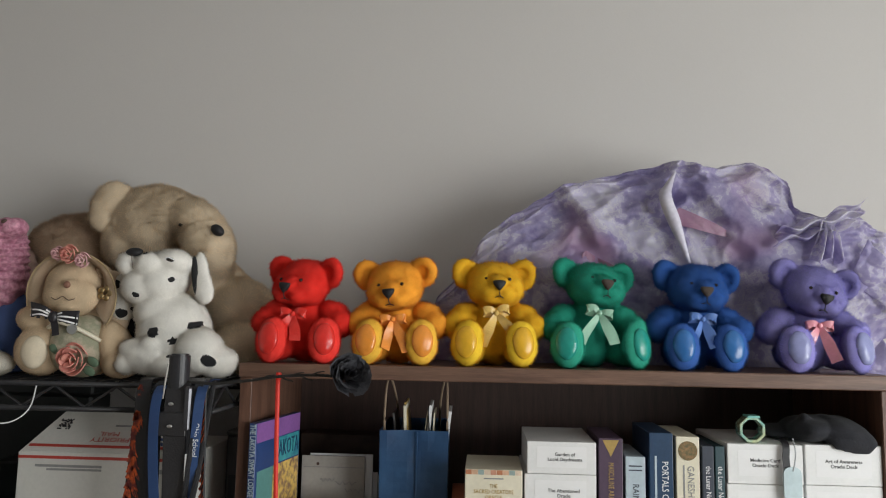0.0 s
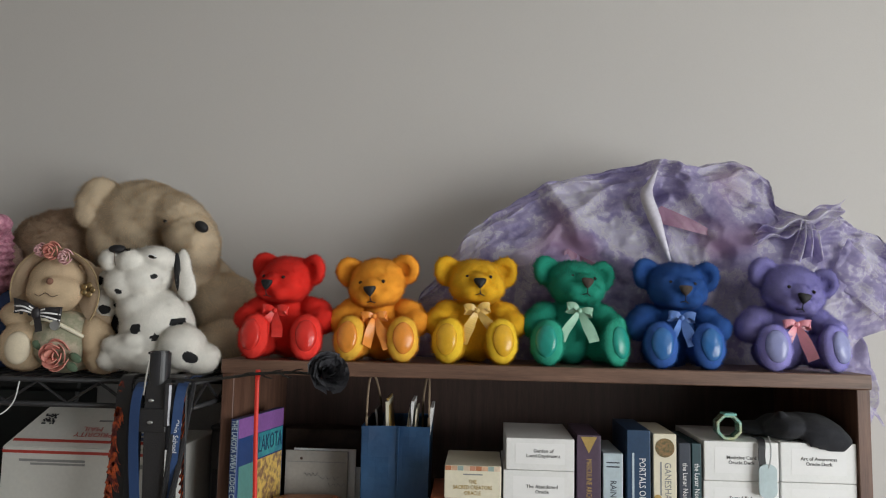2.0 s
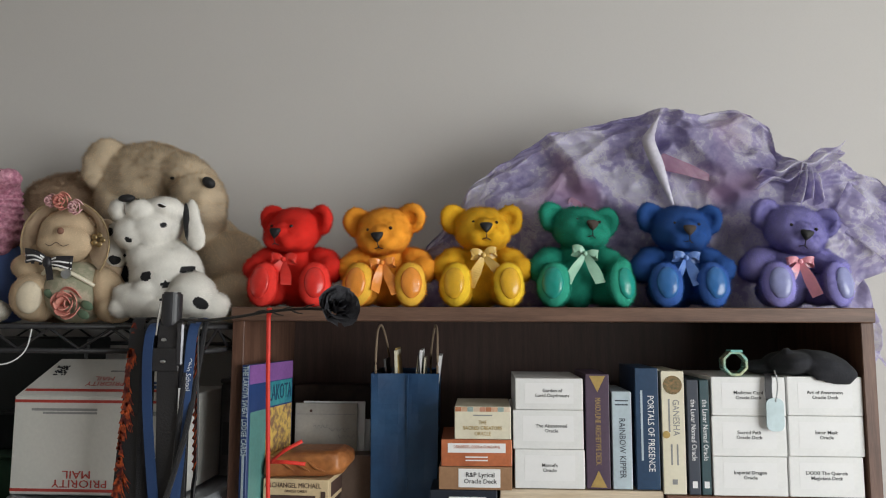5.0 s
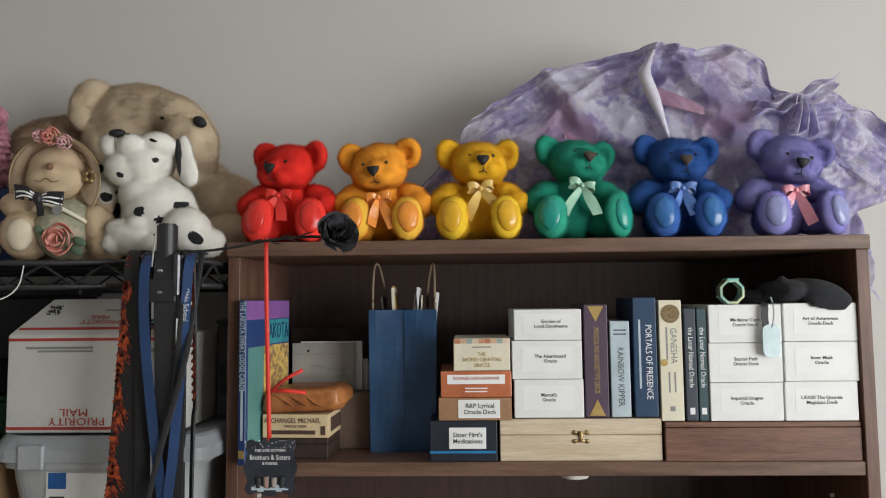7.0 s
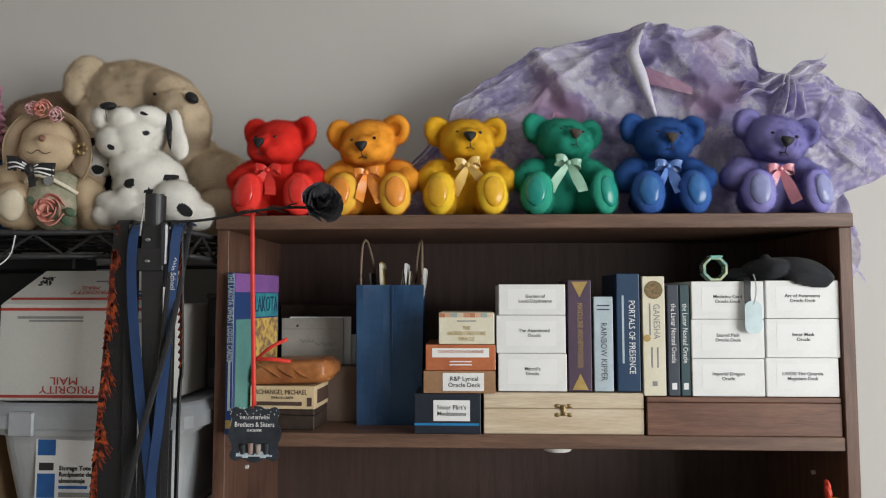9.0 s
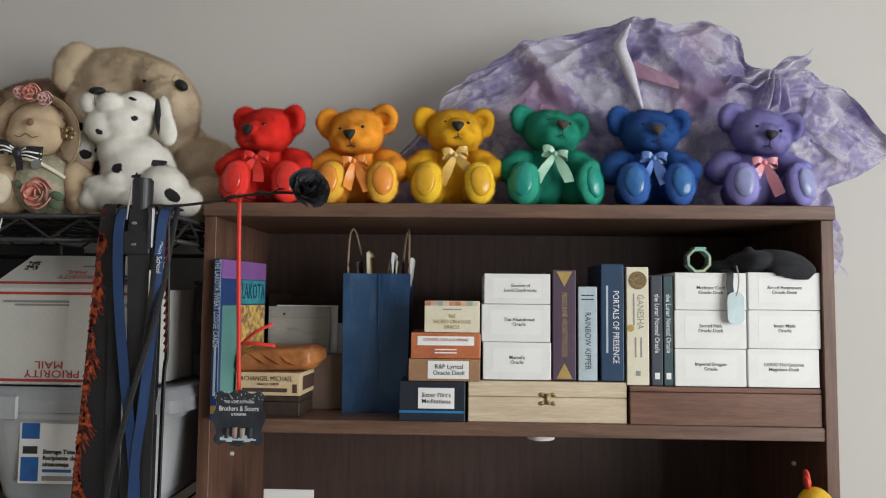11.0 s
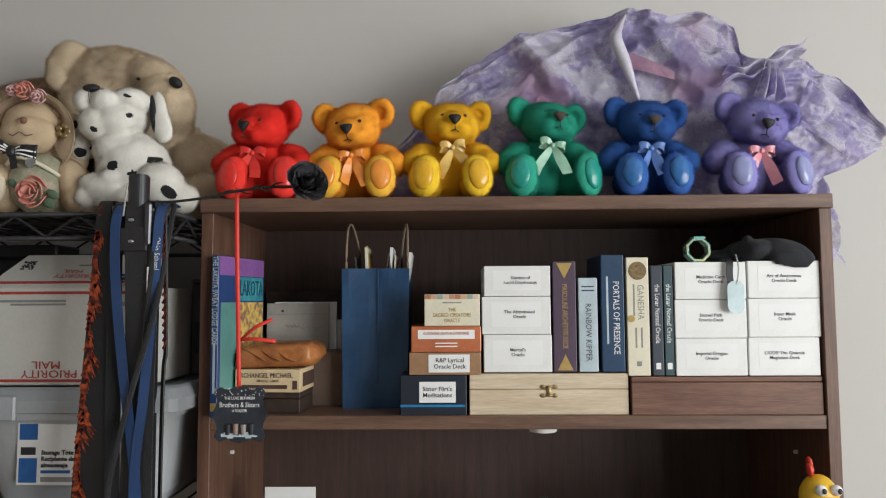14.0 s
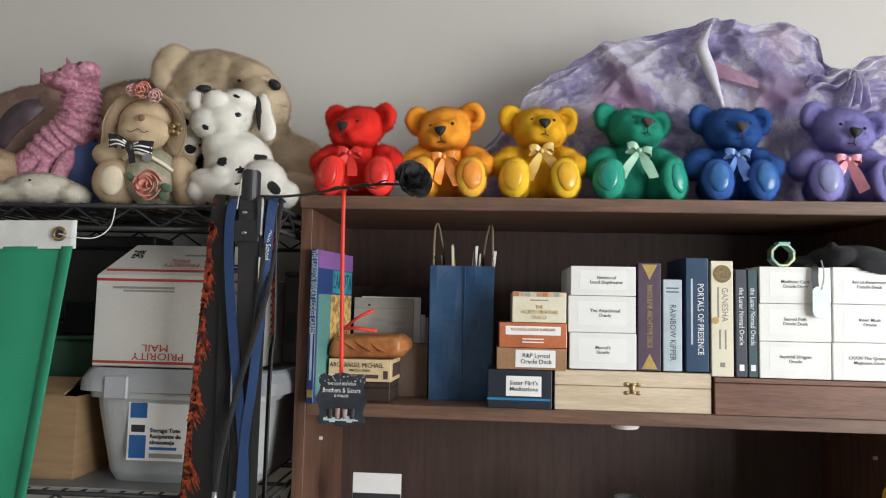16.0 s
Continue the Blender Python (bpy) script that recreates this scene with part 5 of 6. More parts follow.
t = thing("cardboard_box", (-0.327, 0.07, BASE), "brown cardboard box with its flaps open", "box")
for b in ((-0.05, 0.04, -0.09, -0.087, 0, 0.108), (-0.05, 0.04, 0.087, 0.09, 0, 0.108), (-0.05, -0.047, -0.0869, 0.0869, 0, 0.108), (0.037, 0.04, -0.0869, 0.0869, 0, 0.108), (-0.0469, 0.0369, -0.0869, 0.0869, 0, 0.003)):
    part("carton_panel", boxed(*b), CARDB, t)
bm = boxed(-0.05, 0.02, -0.0015, 0.0015, 0, 0.045)
bmesh.ops.transform(bm, matrix=pose(0, -0.088, 0.1085, -65, 0, 0), verts=bm.verts)
part("flap", bm, CARDB, t)
# black boxes added to stand in for the shadowed zone behind the cartons
DARKFILL = mat("dark_zone_fill", (0.02, 0.022, 0.022), 0.5, color2=(0.03, 0.032, 0.032), scale=10)
for x0, x1, y0, y1, z0, z1, m, lb in ((-0.9, -0.385, 0.0, 0.22, 0, 0.2, DARKFILL, "large black box added to fill the dark zone on the wire shelf"), (-0.9, -0.29, 0.175, 0.235, 0.201, 0.34, DARKFILL, "black box added to fill the dark back of the wire shelf")):
    t = thing("dark_filler_box", (0, 0, BASE), lb, "storage bin")
    part("bin_body", boxed(x0, x1, y0, y1, z0, z1 - 0.02, 0.004), m, t)
    part("bin_lid", boxed(x0 - 0.004, x1 + 0.004, y0 - 0.004, y1 + 0.004, z1 - 0.02, z1, 0.003), m, t)
GREENBOX = mat("dull_green_plastic", (0.07, 0.15, 0.1), 0.5)
t = thing("storage_box", (-0.332, 0.075, BASE + 0.1572), "dull green plastic box on the wire shelf", "box")
part("box_body", boxed(-0.05, 0.035, -0.02, 0.09, -0.045, 0.02, 0.003), GREENBOX, t)
part("box_lid", boxed(-0.052, 0.037, -0.022, 0.092, 0.0205, 0.026, 0.002), GREENBOX, t)
t = thing("storage_box", (-0.332, 0.11, BASE + 0.184), "black box standing on the green one", "box")
part("box_body", boxed(-0.05, 0.035, -0.02, 0.06, 0, 0.05, 0.002), BLACK, t)
GREYBOX = mat("grey_cardboard", (0.075, 0.072, 0.076), 0.6, color2=(0.06, 0.058, 0.062), scale=12)
t = thing("storage_box", (-0.05, 0.17, mz), "grey cardboard box with a dark hand hole", "box")
part("box_body", boxed(0.001, 0.03, -0.07, 0.07, 0, 0.128, 0.002), GREYBOX, t)
part("box_lid", boxed(0.0, 0.031, -0.072, 0.072, 0.1285, 0.135, 0.002), GREYBOX, t)
part("slot", boxed(0.006, 0.02, -0.0712, -0.0695, 0.03, 0.075), INK, t)

# flag on the rack's edge
FLAGG = mat("green_nylon", (0.015, 0.26, 0.14), 0.6, color2=(0.012, 0.21, 0.115), scale=8, bump=0.3, bump_scale=800, fine=0.04)
HEADW = mat("white_canvas", (0.72, 0.73, 0.72), 0.7, bump=0.4, bump_scale=700, fine=0.04)
flag = thing("flag", (-0.262, -0.086, 1.726), "green nylon flag with a white canvas header hung on the rack", "flag")
n, m_ = 40, 50
a, b = np.meshgrid(np.linspace(0, 1, n), np.linspace(0, 1, m_), indexing="ij")
X = -0.004 - 0.35 * a - 0.068 * b * (1 - a)
Z = -0.032 - 0.5 * b - 0.008 * a
Y = 0.006 * np.sin(9 * a + 2 * b) * (0.2 + b) + 0.002 * np.sin(22 * a)
sheet("cloth", X, Y, Z, FLAGG, flag)
sheet("hem", X[:3] * 1.0 + 0.001, Y[:3] - 0.0012, Z[:3], FLAGG, flag)
X = -0.35 * a
sheet("header", X, 0.0016 * np.sin(12 * a), 0.001 - 0.036 * b - 0.006 * a, HEADW, flag)
bm = bmesh.new()
ringp = [(-0.021 + 0.0072 * math.cos(k / 20 * math.tau), -0.0022, -0.017 + 0.0072 * math.sin(k / 20 * math.tau)) for k in range(21)]
tube(bm, ringp, 0.0021, 8, 0)
part("grommet", bm, BRASS, flag, "brass grommet", True)
part("grommet_hole", cyl(bmesh.new(), (-0.021, -0.002, -0.017), (-0.021, -0.0005, -0.017), 0.0055, seg=20), INK, flag)
part("string", tube(bmesh.new(), [(-0.021, -0.003, -0.017), (0.0, -0.004, -0.021), (0.02, 0.008, -0.02), (0.032, 0.02, -0.005), (0.035, 0.026, 0.024)], 0.0008, 6), HEADW, flag)

# ---- cane and the straps that hang by it ----
LEATHER = mat("black_leather", (0.022, 0.021, 0.023), 0.5, bump=0.3, bump_scale=500, fine=0.15)
cane = thing("walking_cane", (-0.036, -0.1, 0), "black walking cane with a round capped handle leaning by the rack", "cane")
bm = cyl(bmesh.new(), (0, 0, 1.72), (0.0, 0, 1.789), 0.0112, 0.0115, 28)
bmesh.ops.bevel(bm, geom=[e for e in bm.edges if e.verts[0].co.z > 1.78 and e.verts[1].co.z > 1.78], offset=0.002, segments=2, affect="EDGES")
part("grip", bm, BLACK, cane, smooth=False)
part("shaft", cyl(bmesh.new(), (-0.01, -0.02, 0.0), (0, 0, 1.72), 0.009, 0.0095, 20), BLACK, cane, smooth=True)
part("wrist_loop", tube(bmesh.new(), [(-0.0085, -0.0105, 1.778), (-0.0098, -0.0125, 1.76), (-0.0115, -0.013, 1.74)], 0.001, 6), NOTE, cane, "pale wrist cord")

belt = thing("belt", (0, 0, 0), "black leather strap with metal studs hanging from the rack", "belt")
part("strap", strip(bmesh.new(), [(-0.034, -0.055, 1.7575), (-0.034, -0.085, 1.757), (-0.032, -0.1125, 1.74), (-0.029, -0.1135, 1.6), (-0.027, -0.1135, 1.42), (-0.027, -0.114, 1.15)], (1, 0.05, 0), lambda q: 0.028 - 0.008 * q, 0.0025), LEATHER, belt)
part("keeper", boxed(-0.050, -0.018, -0.1185, -0.1142, 1.700, 1.726, 0.001), LEATHER, belt)
for z in (1.735, 1.711):
    part("stud", ball(bmesh.new(), (-0.0355, -0.119, z), (0.0034, 0.0015, 0.002), sub=2), STEEL, belt, smooth=True)
blk = thing("black_strap", (0, 0, 0), "dark loop strap hanging from the rack", "strap")
part("strap", strip(bmesh.new(), [(-0.045, -0.056, 1.7575), (-0.047, -0.09, 1.7585), (-0.054, -0.106, 1.749), (-0.058, -0.108, 1.70), (-0.056, -0.108, 1.55), (-0.052, -0.108, 1.2)], (1, 0.1, 0.15), 0.016, 0.0018), BLACKCLOTH, blk)
part("strap", strip(bmesh.new(), [(-0.014, -0.056, 1.7575), (-0.014, -0.09, 1.759), (-0.010, -0.106, 1.75), (-0.012, -0.108, 1.69), (-0.015, -0.108, 1.5), (-0.014, -0.108, 1.2)], (1, 0.1, -0.1), 0.009, 0.0018), BLACKCLOTH, blk)
part("clip", boxed(-0.0215, -0.0135, -0.1195, -0.1125, 1.706, 1.754, 0.002), mat("gunmetal", (0.12, 0.12, 0.13), 0.35, 0.8), blk, "grey metal clip")

LANY = mat("blue_lanyard", (0.02, 0.058, 0.17), 0.55, bump=0.4, bump_scale=900, fine=0.06)
lan = thing("lanyard", (0, 0, 0), "blue woven lanyard with white print hanging from the rack", "lanyard")
part("band", strip(bmesh.new(), [(-0.05, -0.056, 1.7575), (-0.051, -0.095, 1.757), (-0.053, -0.117, 1.738), (-0.0525, -0.118, 1.675), (-0.041, -0.119, 1.573), (-0.027, -0.12, 1.481), (-0.022, -0.12, 1.42), (-0.020, -0.12, 1.3)], lambda q: Vector((1, -0.25 + 0.3 * q, 0)), 0.0115, 0.001), LANY, lan)
part("band", strip(bmesh.new(), [(-0.010, -0.056, 1.7575), (-0.008, -0.09, 1.758), (-0.004, -0.1165, 1.74), (-0.007, -0.118, 1.682), (-0.012, -0.119, 1.604), (-0.017, -0.1212, 1.527), (-0.0235, -0.1212, 1.46), (-0.027, -0.1212, 1.3)], lambda q: Vector((1, 0.3 - 0.3 * q, 0)), 0.0105, 0.001), LANY, lan)
words("Ohio School", 0.0085, (-0.0058, -0.1190, 1.697), LABEL, lan, -92, squeeze=0.85)
part("print_bar", boxed(-0.0158, -0.0128, -0.1205, -0.1196, 1.619, 1.682), LABEL, lan)

# necktie with flames
TIE = mat("black_silk", (0.012, 0.012, 0.014), 0.5, bump=0.15, bump_scale=900, fine=0.1)
FLAME = mat("flame_print", (0.46, 0.075, 0.014), 0.5, color2=(0.09, 0.012, 0.01), scale=170, fine=0.3, lo=0.42, hi=0.62)
tie = thing("necktie", (0, 0, 0), "black necktie with orange flame print hanging from the rack", "necktie")


def tie_centre(q):
    return Vector((-0.0745 - 0.006 * q, -0.101 - 0.006 * q, 1.752 - 0.41 * q))


def tie_width(q):
    return 0.014 + 0.036 * q ** 0.9


part("blade", strip(bmesh.new(), [(-0.073, -0.056, 1.7575), (-0.074, -0.085, 1.7595)] + [tie_centre(i / 8) for i in range(9)], (1, 0, 0), lambda q: 0.014 + 0.036 * max(0, (q - 0.18) / 0.82) ** 0.9, 0.0022), TIE, tie)
rng = random.Random(4)
for i in range(70):
    q = 0.01 + 0.97 * i / 70
    c, w = tie_centre(q), tie_width(q)
    big = (0.5 + 0.5 * math.sin(q * 34)) ** 2
    bm = bmesh.new()
    for k in range(2):
        x = c.x - w / 2 + rng.uniform(0.0, 0.004)
        ln = rng.uniform(0.003, 0.006) + 0.017 * big * q ** 0.5
        rise = rng.uniform(-0.012, 0.002) - 0.01 * big
        y = c.y - 0.0016 - 0.0002 * (i % 3)
        strip(bm, [(x, y, c.z), (x + ln * 0.35, y, c.z + rng.uniform(0.002, 0.007)), (x + ln * 0.65, y, c.z + rise * 0.4), (x + min(ln, w * 0.8), y, c.z + rise)], (0.4, 0, 1), lambda s, g=rng.uniform(0.002, 0.0042): g * (1 - s) ** 0.7 + 0.0003, 0.0002, 4)
    part("flame", bm, FLAME, tie)
tie2 = thing("necktie", (0, 0, 0), "narrow end of a flame print necktie", "necktie")
part("blade", strip(bmesh.new(), [(-0.008, -0.056, 1.7575), (-0.007, -0.09, 1.758), (-0.004, -0.103, 1.74), (-0.001, -0.104, 1.665), (0.0005, -0.104, 1.59), (-0.002, -0.104, 1.54), (-0.003, -0.104, 1.25)], (1, -0.8, 0), 0.006, 0.002), TIE, tie2)
for i in range(18):
    z = 1.735 - i * 0.0085
    x = -0.0042 + 0.0048 * i / 18
    part("flame", strip(bmesh.new(), [(x - 0.0022, -0.1065, z), (x + 0.0005, -0.107, z + 0.006), (x + 0.002, -0.106, z + 0.0125)], (1, -0.6, 0), lambda s: 0.0034 * (1 - s) + 0.0004, 0.0003, 4), FLAME, tie2)
for x0, x1, ztop in ((-0.054, -0.007, 1.641), (-0.032, -0.014, 1.70)):
    t = thing("cord", (0, 0, 0), "black round cord with a metal tip", "cord", "tipped cords")
    y = -0.1235 if x0 < -0.05 else -0.1165
    part("cord", tube(bmesh.new(), [(x1 + 0.002, -0.075, 1.757), (x1 + 0.004, y, ztop), ((x0 + x1) / 2 + 0.002, y, 1.545), (x0 + 0.006, y, 1.46), (x0, y, 1.41)], 0.0032, 8), BLACKCLOTH, t)
    part("metal_tip", cyl(bmesh.new(), (x0, y, 1.412), (x0 - 0.0005, y, 1.394), 0.0034, seg=14), STEEL, t, smooth=True)

# ---- toys on the rack ----
FLOOR_Z = RACK_Z + 0.0047
CREAMFUR = furry("cream_fur", (0.58, 0.465, 0.325))
TANFUR = furry("tan_fur", (0.40, 0.28, 0.19))
WHITEFUR = furry("white_fur", (0.80, 0.775, 0.72))
LAMBFUR = furry("off_white_fur", (0.66, 0.62, 0.54))
BLACKFUR = furry("black_fur", (0.014, 0.014, 0.016))
BEIGEFUR = furry("beige_fur", (0.60, 0.455, 0.30))
PALEFUR = furry("pale_sole", (0.72, 0.63, 0.48))
ROSYFUR = furry("rosy_brown_fur", (0.36, 0.24, 0.2))
BLUEFUR = furry("denim_blue_fur", (0.06, 0.1, 0.25))
NAVYFUR = furry("dark_navy_fur", (0.012, 0.013, 0.02))


def toy(label, category="plush toy", name="plush_toy", loc=(0, 0, 0)):
    return thing(name, loc, label, category, "plush toys on the rack")


big = toy("large cream plush bear slumped at the back of the rack", "teddy bear", "plush_bear")
plush("fur_body", [
    lobe((-0.196, 0.165, 1.972), (0.062, 0.066, 0.062)),
    lobe((-0.160, 0.150, 1.982), (0.050, 0.055, 0.038), (0, 8, 0)),
    lobe((-0.118, 0.130, 1.972), (0.042, 0.044, 0.030), (0, 32, 0)),
    lobe((-0.102, 0.120, 1.942), (0.036, 0.042, 0.034)),
    lobe((-0.086, 0.116, 1.916), (0.026, 0.036, 0.026)),
    lobe((-0.083, 0.112, 1.936), (0.022, 0.032, 0.020)),
    lobe((-0.110, 0.135, 1.890), (0.040, 0.040, 0.035)),
    lobe((-0.250, 0.125, 2.004), (0.026, 0.013, 0.029), (0, 28, 12)),
    lobe((-0.262, 0.120, 1.982), (0.018, 0.012, 0.026), (0, 14, 12)),
    lobe((-0.238, 0.160, 1.940), (0.035, 0.05, 0.045)),
    lobe((-0.150, 0.185, 1.850), (0.105, 0.072, 0.085)),
    lobe((-0.055, 0.150, 1.838), (0.052, 0.055, 0.052), (0, 20, 0)),
    lobe((-0.035, 0.105, 1.790), (0.045, 0.045, 0.034))], 95000, 0.0060, 0.00023, CREAMFUR, big, 21, rough=0.0032, shag=0.7, blend=0.005, tuft=70)
bm = ball(bmesh.new(), (-0.0715, 0.083, 1.955), (0.0105, 0.007, 0.0075), (0, 35, 0))
part("nose", bm, NOSE, big, smooth=True)
part("eye", ball(bmesh.new(), (-0.128, 0.0885, 1.963), (0.0034, 0.0026, 0.0024), sub=2), EYE, big, smooth=True)

tan = toy("shaggy brown plush toy behind the others", loc=(0, 0, 0))
plush("fur_body", [lobe((-0.335, 0.18, 1.925), (0.075, 0.05, 0.063)), lobe((-0.33, 0.18, 1.83), (0.085, 0.06, 0.075)), lobe((-0.30, 0.17, 1.965), (0.032, 0.025, 0.024))], 40000, 0.008, 0.0003, TANFUR, tan, 22, rough=0.005, shag=0.45)
rosy = toy("rosy brown plush toy lying on the rack")
plush("fur_body", [lobe((-0.455, 0.12, 1.88), (0.10, 0.06, 0.082)), lobe((-0.44, 0.11, 1.805), (0.09, 0.07, 0.05)), lobe((-0.40, 0.10, 1.885), (0.04, 0.03, 0.03))], 26000, 0.005, 0.0005, ROSYFUR, rosy, 23, rough=0.004)
brown = toy("small brown plush toy on the rack")
plush("fur_body", [lobe((-0.432, -0.008, 1.80), (0.036, 0.032, 0.034)), lobe((-0.42, 0.0, 1.78), (0.04, 0.04, 0.026))], 14000, 0.004, 0.0004, TANFUR, brown, 24, rough=0.003)
blue = toy("round denim blue plush toy behind the rabbit")
plush("fur_body", [lobe((-0.328, 0.03, 1.815), (0.032, 0.03, 0.046)), lobe((-0.325, 0.035, 1.785), (0.034, 0.034, 0.031))], 14000, 0.0025, 0.0003, BLUEFUR, blue, 25)
navy = toy("very dark navy plush toy behind the rabbit")
plush("fur_body", [lobe((-0.165, 0.07, 1.85), (0.05, 0.035, 0.055)), lobe((-0.155, 0.06, 1.795), (0.055, 0.04, 0.041))], 16000, 0.003, 0.0004, NAVYFUR, navy, 26)
lamb = toy("small white plush animal lying flat")
plush("fur_body", [lobe((-0.355, -0.022, 1.775), (0.045, 0.03, 0.0225)), lobe((-0.395, -0.025, 1.768), (0.03, 0.025, 0.015)), lobe((-0.308, -0.02, 1.768), (0.02, 0.02, 0.0145))], 18000, 0.003, 0.0004, LAMBFUR, lamb, 27)
part("eye", ball(bmesh.new(), (-0.353, -0.0495, 1.783), 0.0022, sub=2), EYE, lamb, smooth=True)

# pink dragon
PINK = mat("pink_scaly_cloth", (0.56, 0.27, 0.35), 0.6, color2=(0.34, 0.12, 0.19), scale=190, bump=1.0, bump_scale=200, fine=0.25)
WING = mat("grey_wing_cloth", (0.09, 0.06, 0.075), 0.6, color2=(0.05, 0.035, 0.045), scale=30)
dr = toy("pink scaly plush dragon with a raised head", "plush dragon", "plush_dragon")
bm = bmesh.new()
tube(bm, [(-0.39, 0.02, 1.80), (-0.362, 0.018, 1.842), (-0.334, 0.016, 1.872), (-0.328, 0.012, 1.905), (-0.326, 0.008, 1.935)], lambda q: 0.034 - 0.011 * q + 0.0020 * math.sin(q * 88), 24, 24)
ball(bm, (-0.326, -0.004, 1.938), (0.030, 0.028, 0.0175), (0, -14, 0), 4)
ball(bm, (-0.306, -0.012, 1.944), (0.0165, 0.018, 0.0125), (0, -14, 0), 4)
ball(bm, (-0.352, -0.006, 1.932), (0.022, 0.018, 0.012), (0, 4, 0), 4)
ball(bm, (-0.335, -0.016, 1.923), (0.020, 0.014, 0.008), (0, 10, 0), 3)
ball(bm, (-0.385, 0.02, 1.80), (0.045, 0.04, 0.045), sub=3)
for v in bm.verts:
    v.co += Vector((noise.noise(v.co * 90), noise.noise(v.co * 90 + Vector((5, 0, 0))), noise.noise(v.co * 90 + Vector((0, 7, 0))))) * 0.0022
rm = part("dragon_body", bm, PINK, dr, smooth=True).modifiers.new("join", "REMESH")
rm.mode, rm.voxel_size, rm.use_smooth_shade = "VOXEL", 0.0016, True
for (x, z, s) in ((-0.375, 1.938, -1), (-0.338, 1.953, 1)):
    part("ear", cyl(bmesh.new(), (x, 0.0, z - 0.006), (x - 0.006, -0.002, z + 0.014), 0.007, 0.001, 10), PINK, dr, smooth=True)
part("wing", strip(bmesh.new(), [(-0.44, 0.005, 1.842), (-0.42, -0.002, 1.872), (-0.395, -0.004, 1.89), (-0.378, 0.0, 1.9)], (0.6, 0, -1), lambda q: 0.008 + 0.026 * math.sin(math.pi * (0.15 + 0.75 * q)), 0.003), WING, dr, smooth=True)
for x, z in ((-0.335, 1.940), (-0.308, 1.949)):
    part("eye", ball(bmesh.new(), (x, -0.028, z), (0.0042, 0.003, 0.0030), (0, -15, 0), 2), BROWNINK, dr, smooth=True)
for x in (-0.36, -0.335):
    part("leg", tube(bmesh.new(), [(x, 0.01, 1.83), (x - 0.002, -0.012, 1.80), (x, -0.025, 1.765)], lambda q: 0.013 - 0.004 * q, 12), PINK, dr, smooth=True)

# rabbit in a hat and flowered dress
bun = toy("beige plush rabbit with a flowered hat and dress", "plush rabbit", "plush_rabbit")
plush("fur_body", [
    lobe((-0.218, -0.004, 1.868), (0.039, 0.036, 0.037)), lobe((-0.222, -0.024, 1.855), (0.026, 0.022, 0.022)), lobe((-0.202, -0.024, 1.855), (0.024, 0.022, 0.022)),
    lobe((-0.208, -0.034, 1.862), (0.014, 0.014, 0.013)), lobe((-0.210, -0.028, 1.842), (0.020, 0.018, 0.012)),
    lobe((-0.205, 0.012, 1.80), (0.046, 0.040, 0.046)),
    lobe((-0.258, -0.010, 1.823), (0.031, 0.027, 0.021), (0, 12, 0)),
    lobe((-0.249, -0.022, 1.787), (0.031, 0.030, 0.032)),
    lobe((-0.157, -0.012, 1.790), (0.020, 0.027, 0.038), (0, -22, 0)),
    lobe((-0.146, -0.018, 1.772), (0.022, 0.028, 0.018))], 52000, 0.0024, 0.00017, BEIGEFUR, bun, 31, rough=0.0014, shag=0.8, blend=0.0018)
HATC = mat("tan_felt_hat", (0.60, 0.46, 0.32), 0.85, bump=0.3, bump_scale=500, fine=0.06, sheen=0.15)
DRESS = mat("flowered_cloth", (0.46, 0.40, 0.30), 0.85, color2=(0.30, 0.30, 0.21), scale=60, fine=0.1, bump=0.2, bump_scale=500, lo=0.42, hi=0.56)
bm = ball(bmesh.new(), (-0.200, -0.013, 1.793), (0.040, 0.040, 0.040), sub=4)
for v in bm.verts:
    v.co.y -= 0.0016 * math.sin(v.co.x * 320) * max(0, (1.80 - v.co.z) / 0.04)
part("dress", bm, DRESS, bun, "pale flowered cloth dress", True)
part("collar_trim", tube(bmesh.new(), [(-0.232, -0.038, 1.815), (-0.215, -0.050, 1.822), (-0.195, -0.052, 1.818), (-0.176, -0.046, 1.808), (-0.166, -0.036, 1.800)], 0.0026, 8), CREAM, bun, "cream braid collar", True)
part("silver_charm", cyl(bmesh.new(), (-0.193, -0.0545, 1.814), (-0.193, -0.0525, 1.814), 0.006, 0.0065, 16), STEEL, bun, "small oval silver charm")
# the hat: crown, and a brim that droops on both sides
bm = ball(bmesh.new(), (0, 0, 0), (0.042, 0.040, 0.034), sub=4)
bmesh.ops.delete(bm, geom=[v for v in bm.verts if v.co.z < 0.004 or v.co.y < -0.024], context="VERTS")
bmesh.ops.solidify(bm, geom=bm.faces[:], thickness=0.0025)
bmesh.ops.transform(bm, matrix=pose(-0.216, 0.002, 1.872, -10, 0, 0), verts=bm.verts)
part("hat_crown", bm, HATC, bun, "tan felt hat", True)
bm = bmesh.new()
rows = []
for i in range(41):
    q = i / 40
    a = radians(205 - 250 * q)
    droop = abs(q - 0.42) / 0.58
    inner = Vector((-0.214 + 0.036 * math.cos(a), -0.014, 1.872 + 0.030 * math.sin(a)))
    reach = 0.010 + 0.022 * droop ** 1.3
    outer = Vector((-0.214 + (0.036 + reach) * math.cos(a), -0.026 - 0.006 * math.sin(q * math.pi), 1.872 - 0.012 * droop + (0.030 + reach * 0.9) * math.sin(a)))
    rows.append([bm.verts.new(inner.lerp(outer, k / 6) + Vector((0, -0.007 * math.sin(math.pi * k / 6), 0))) for k in range(7)])
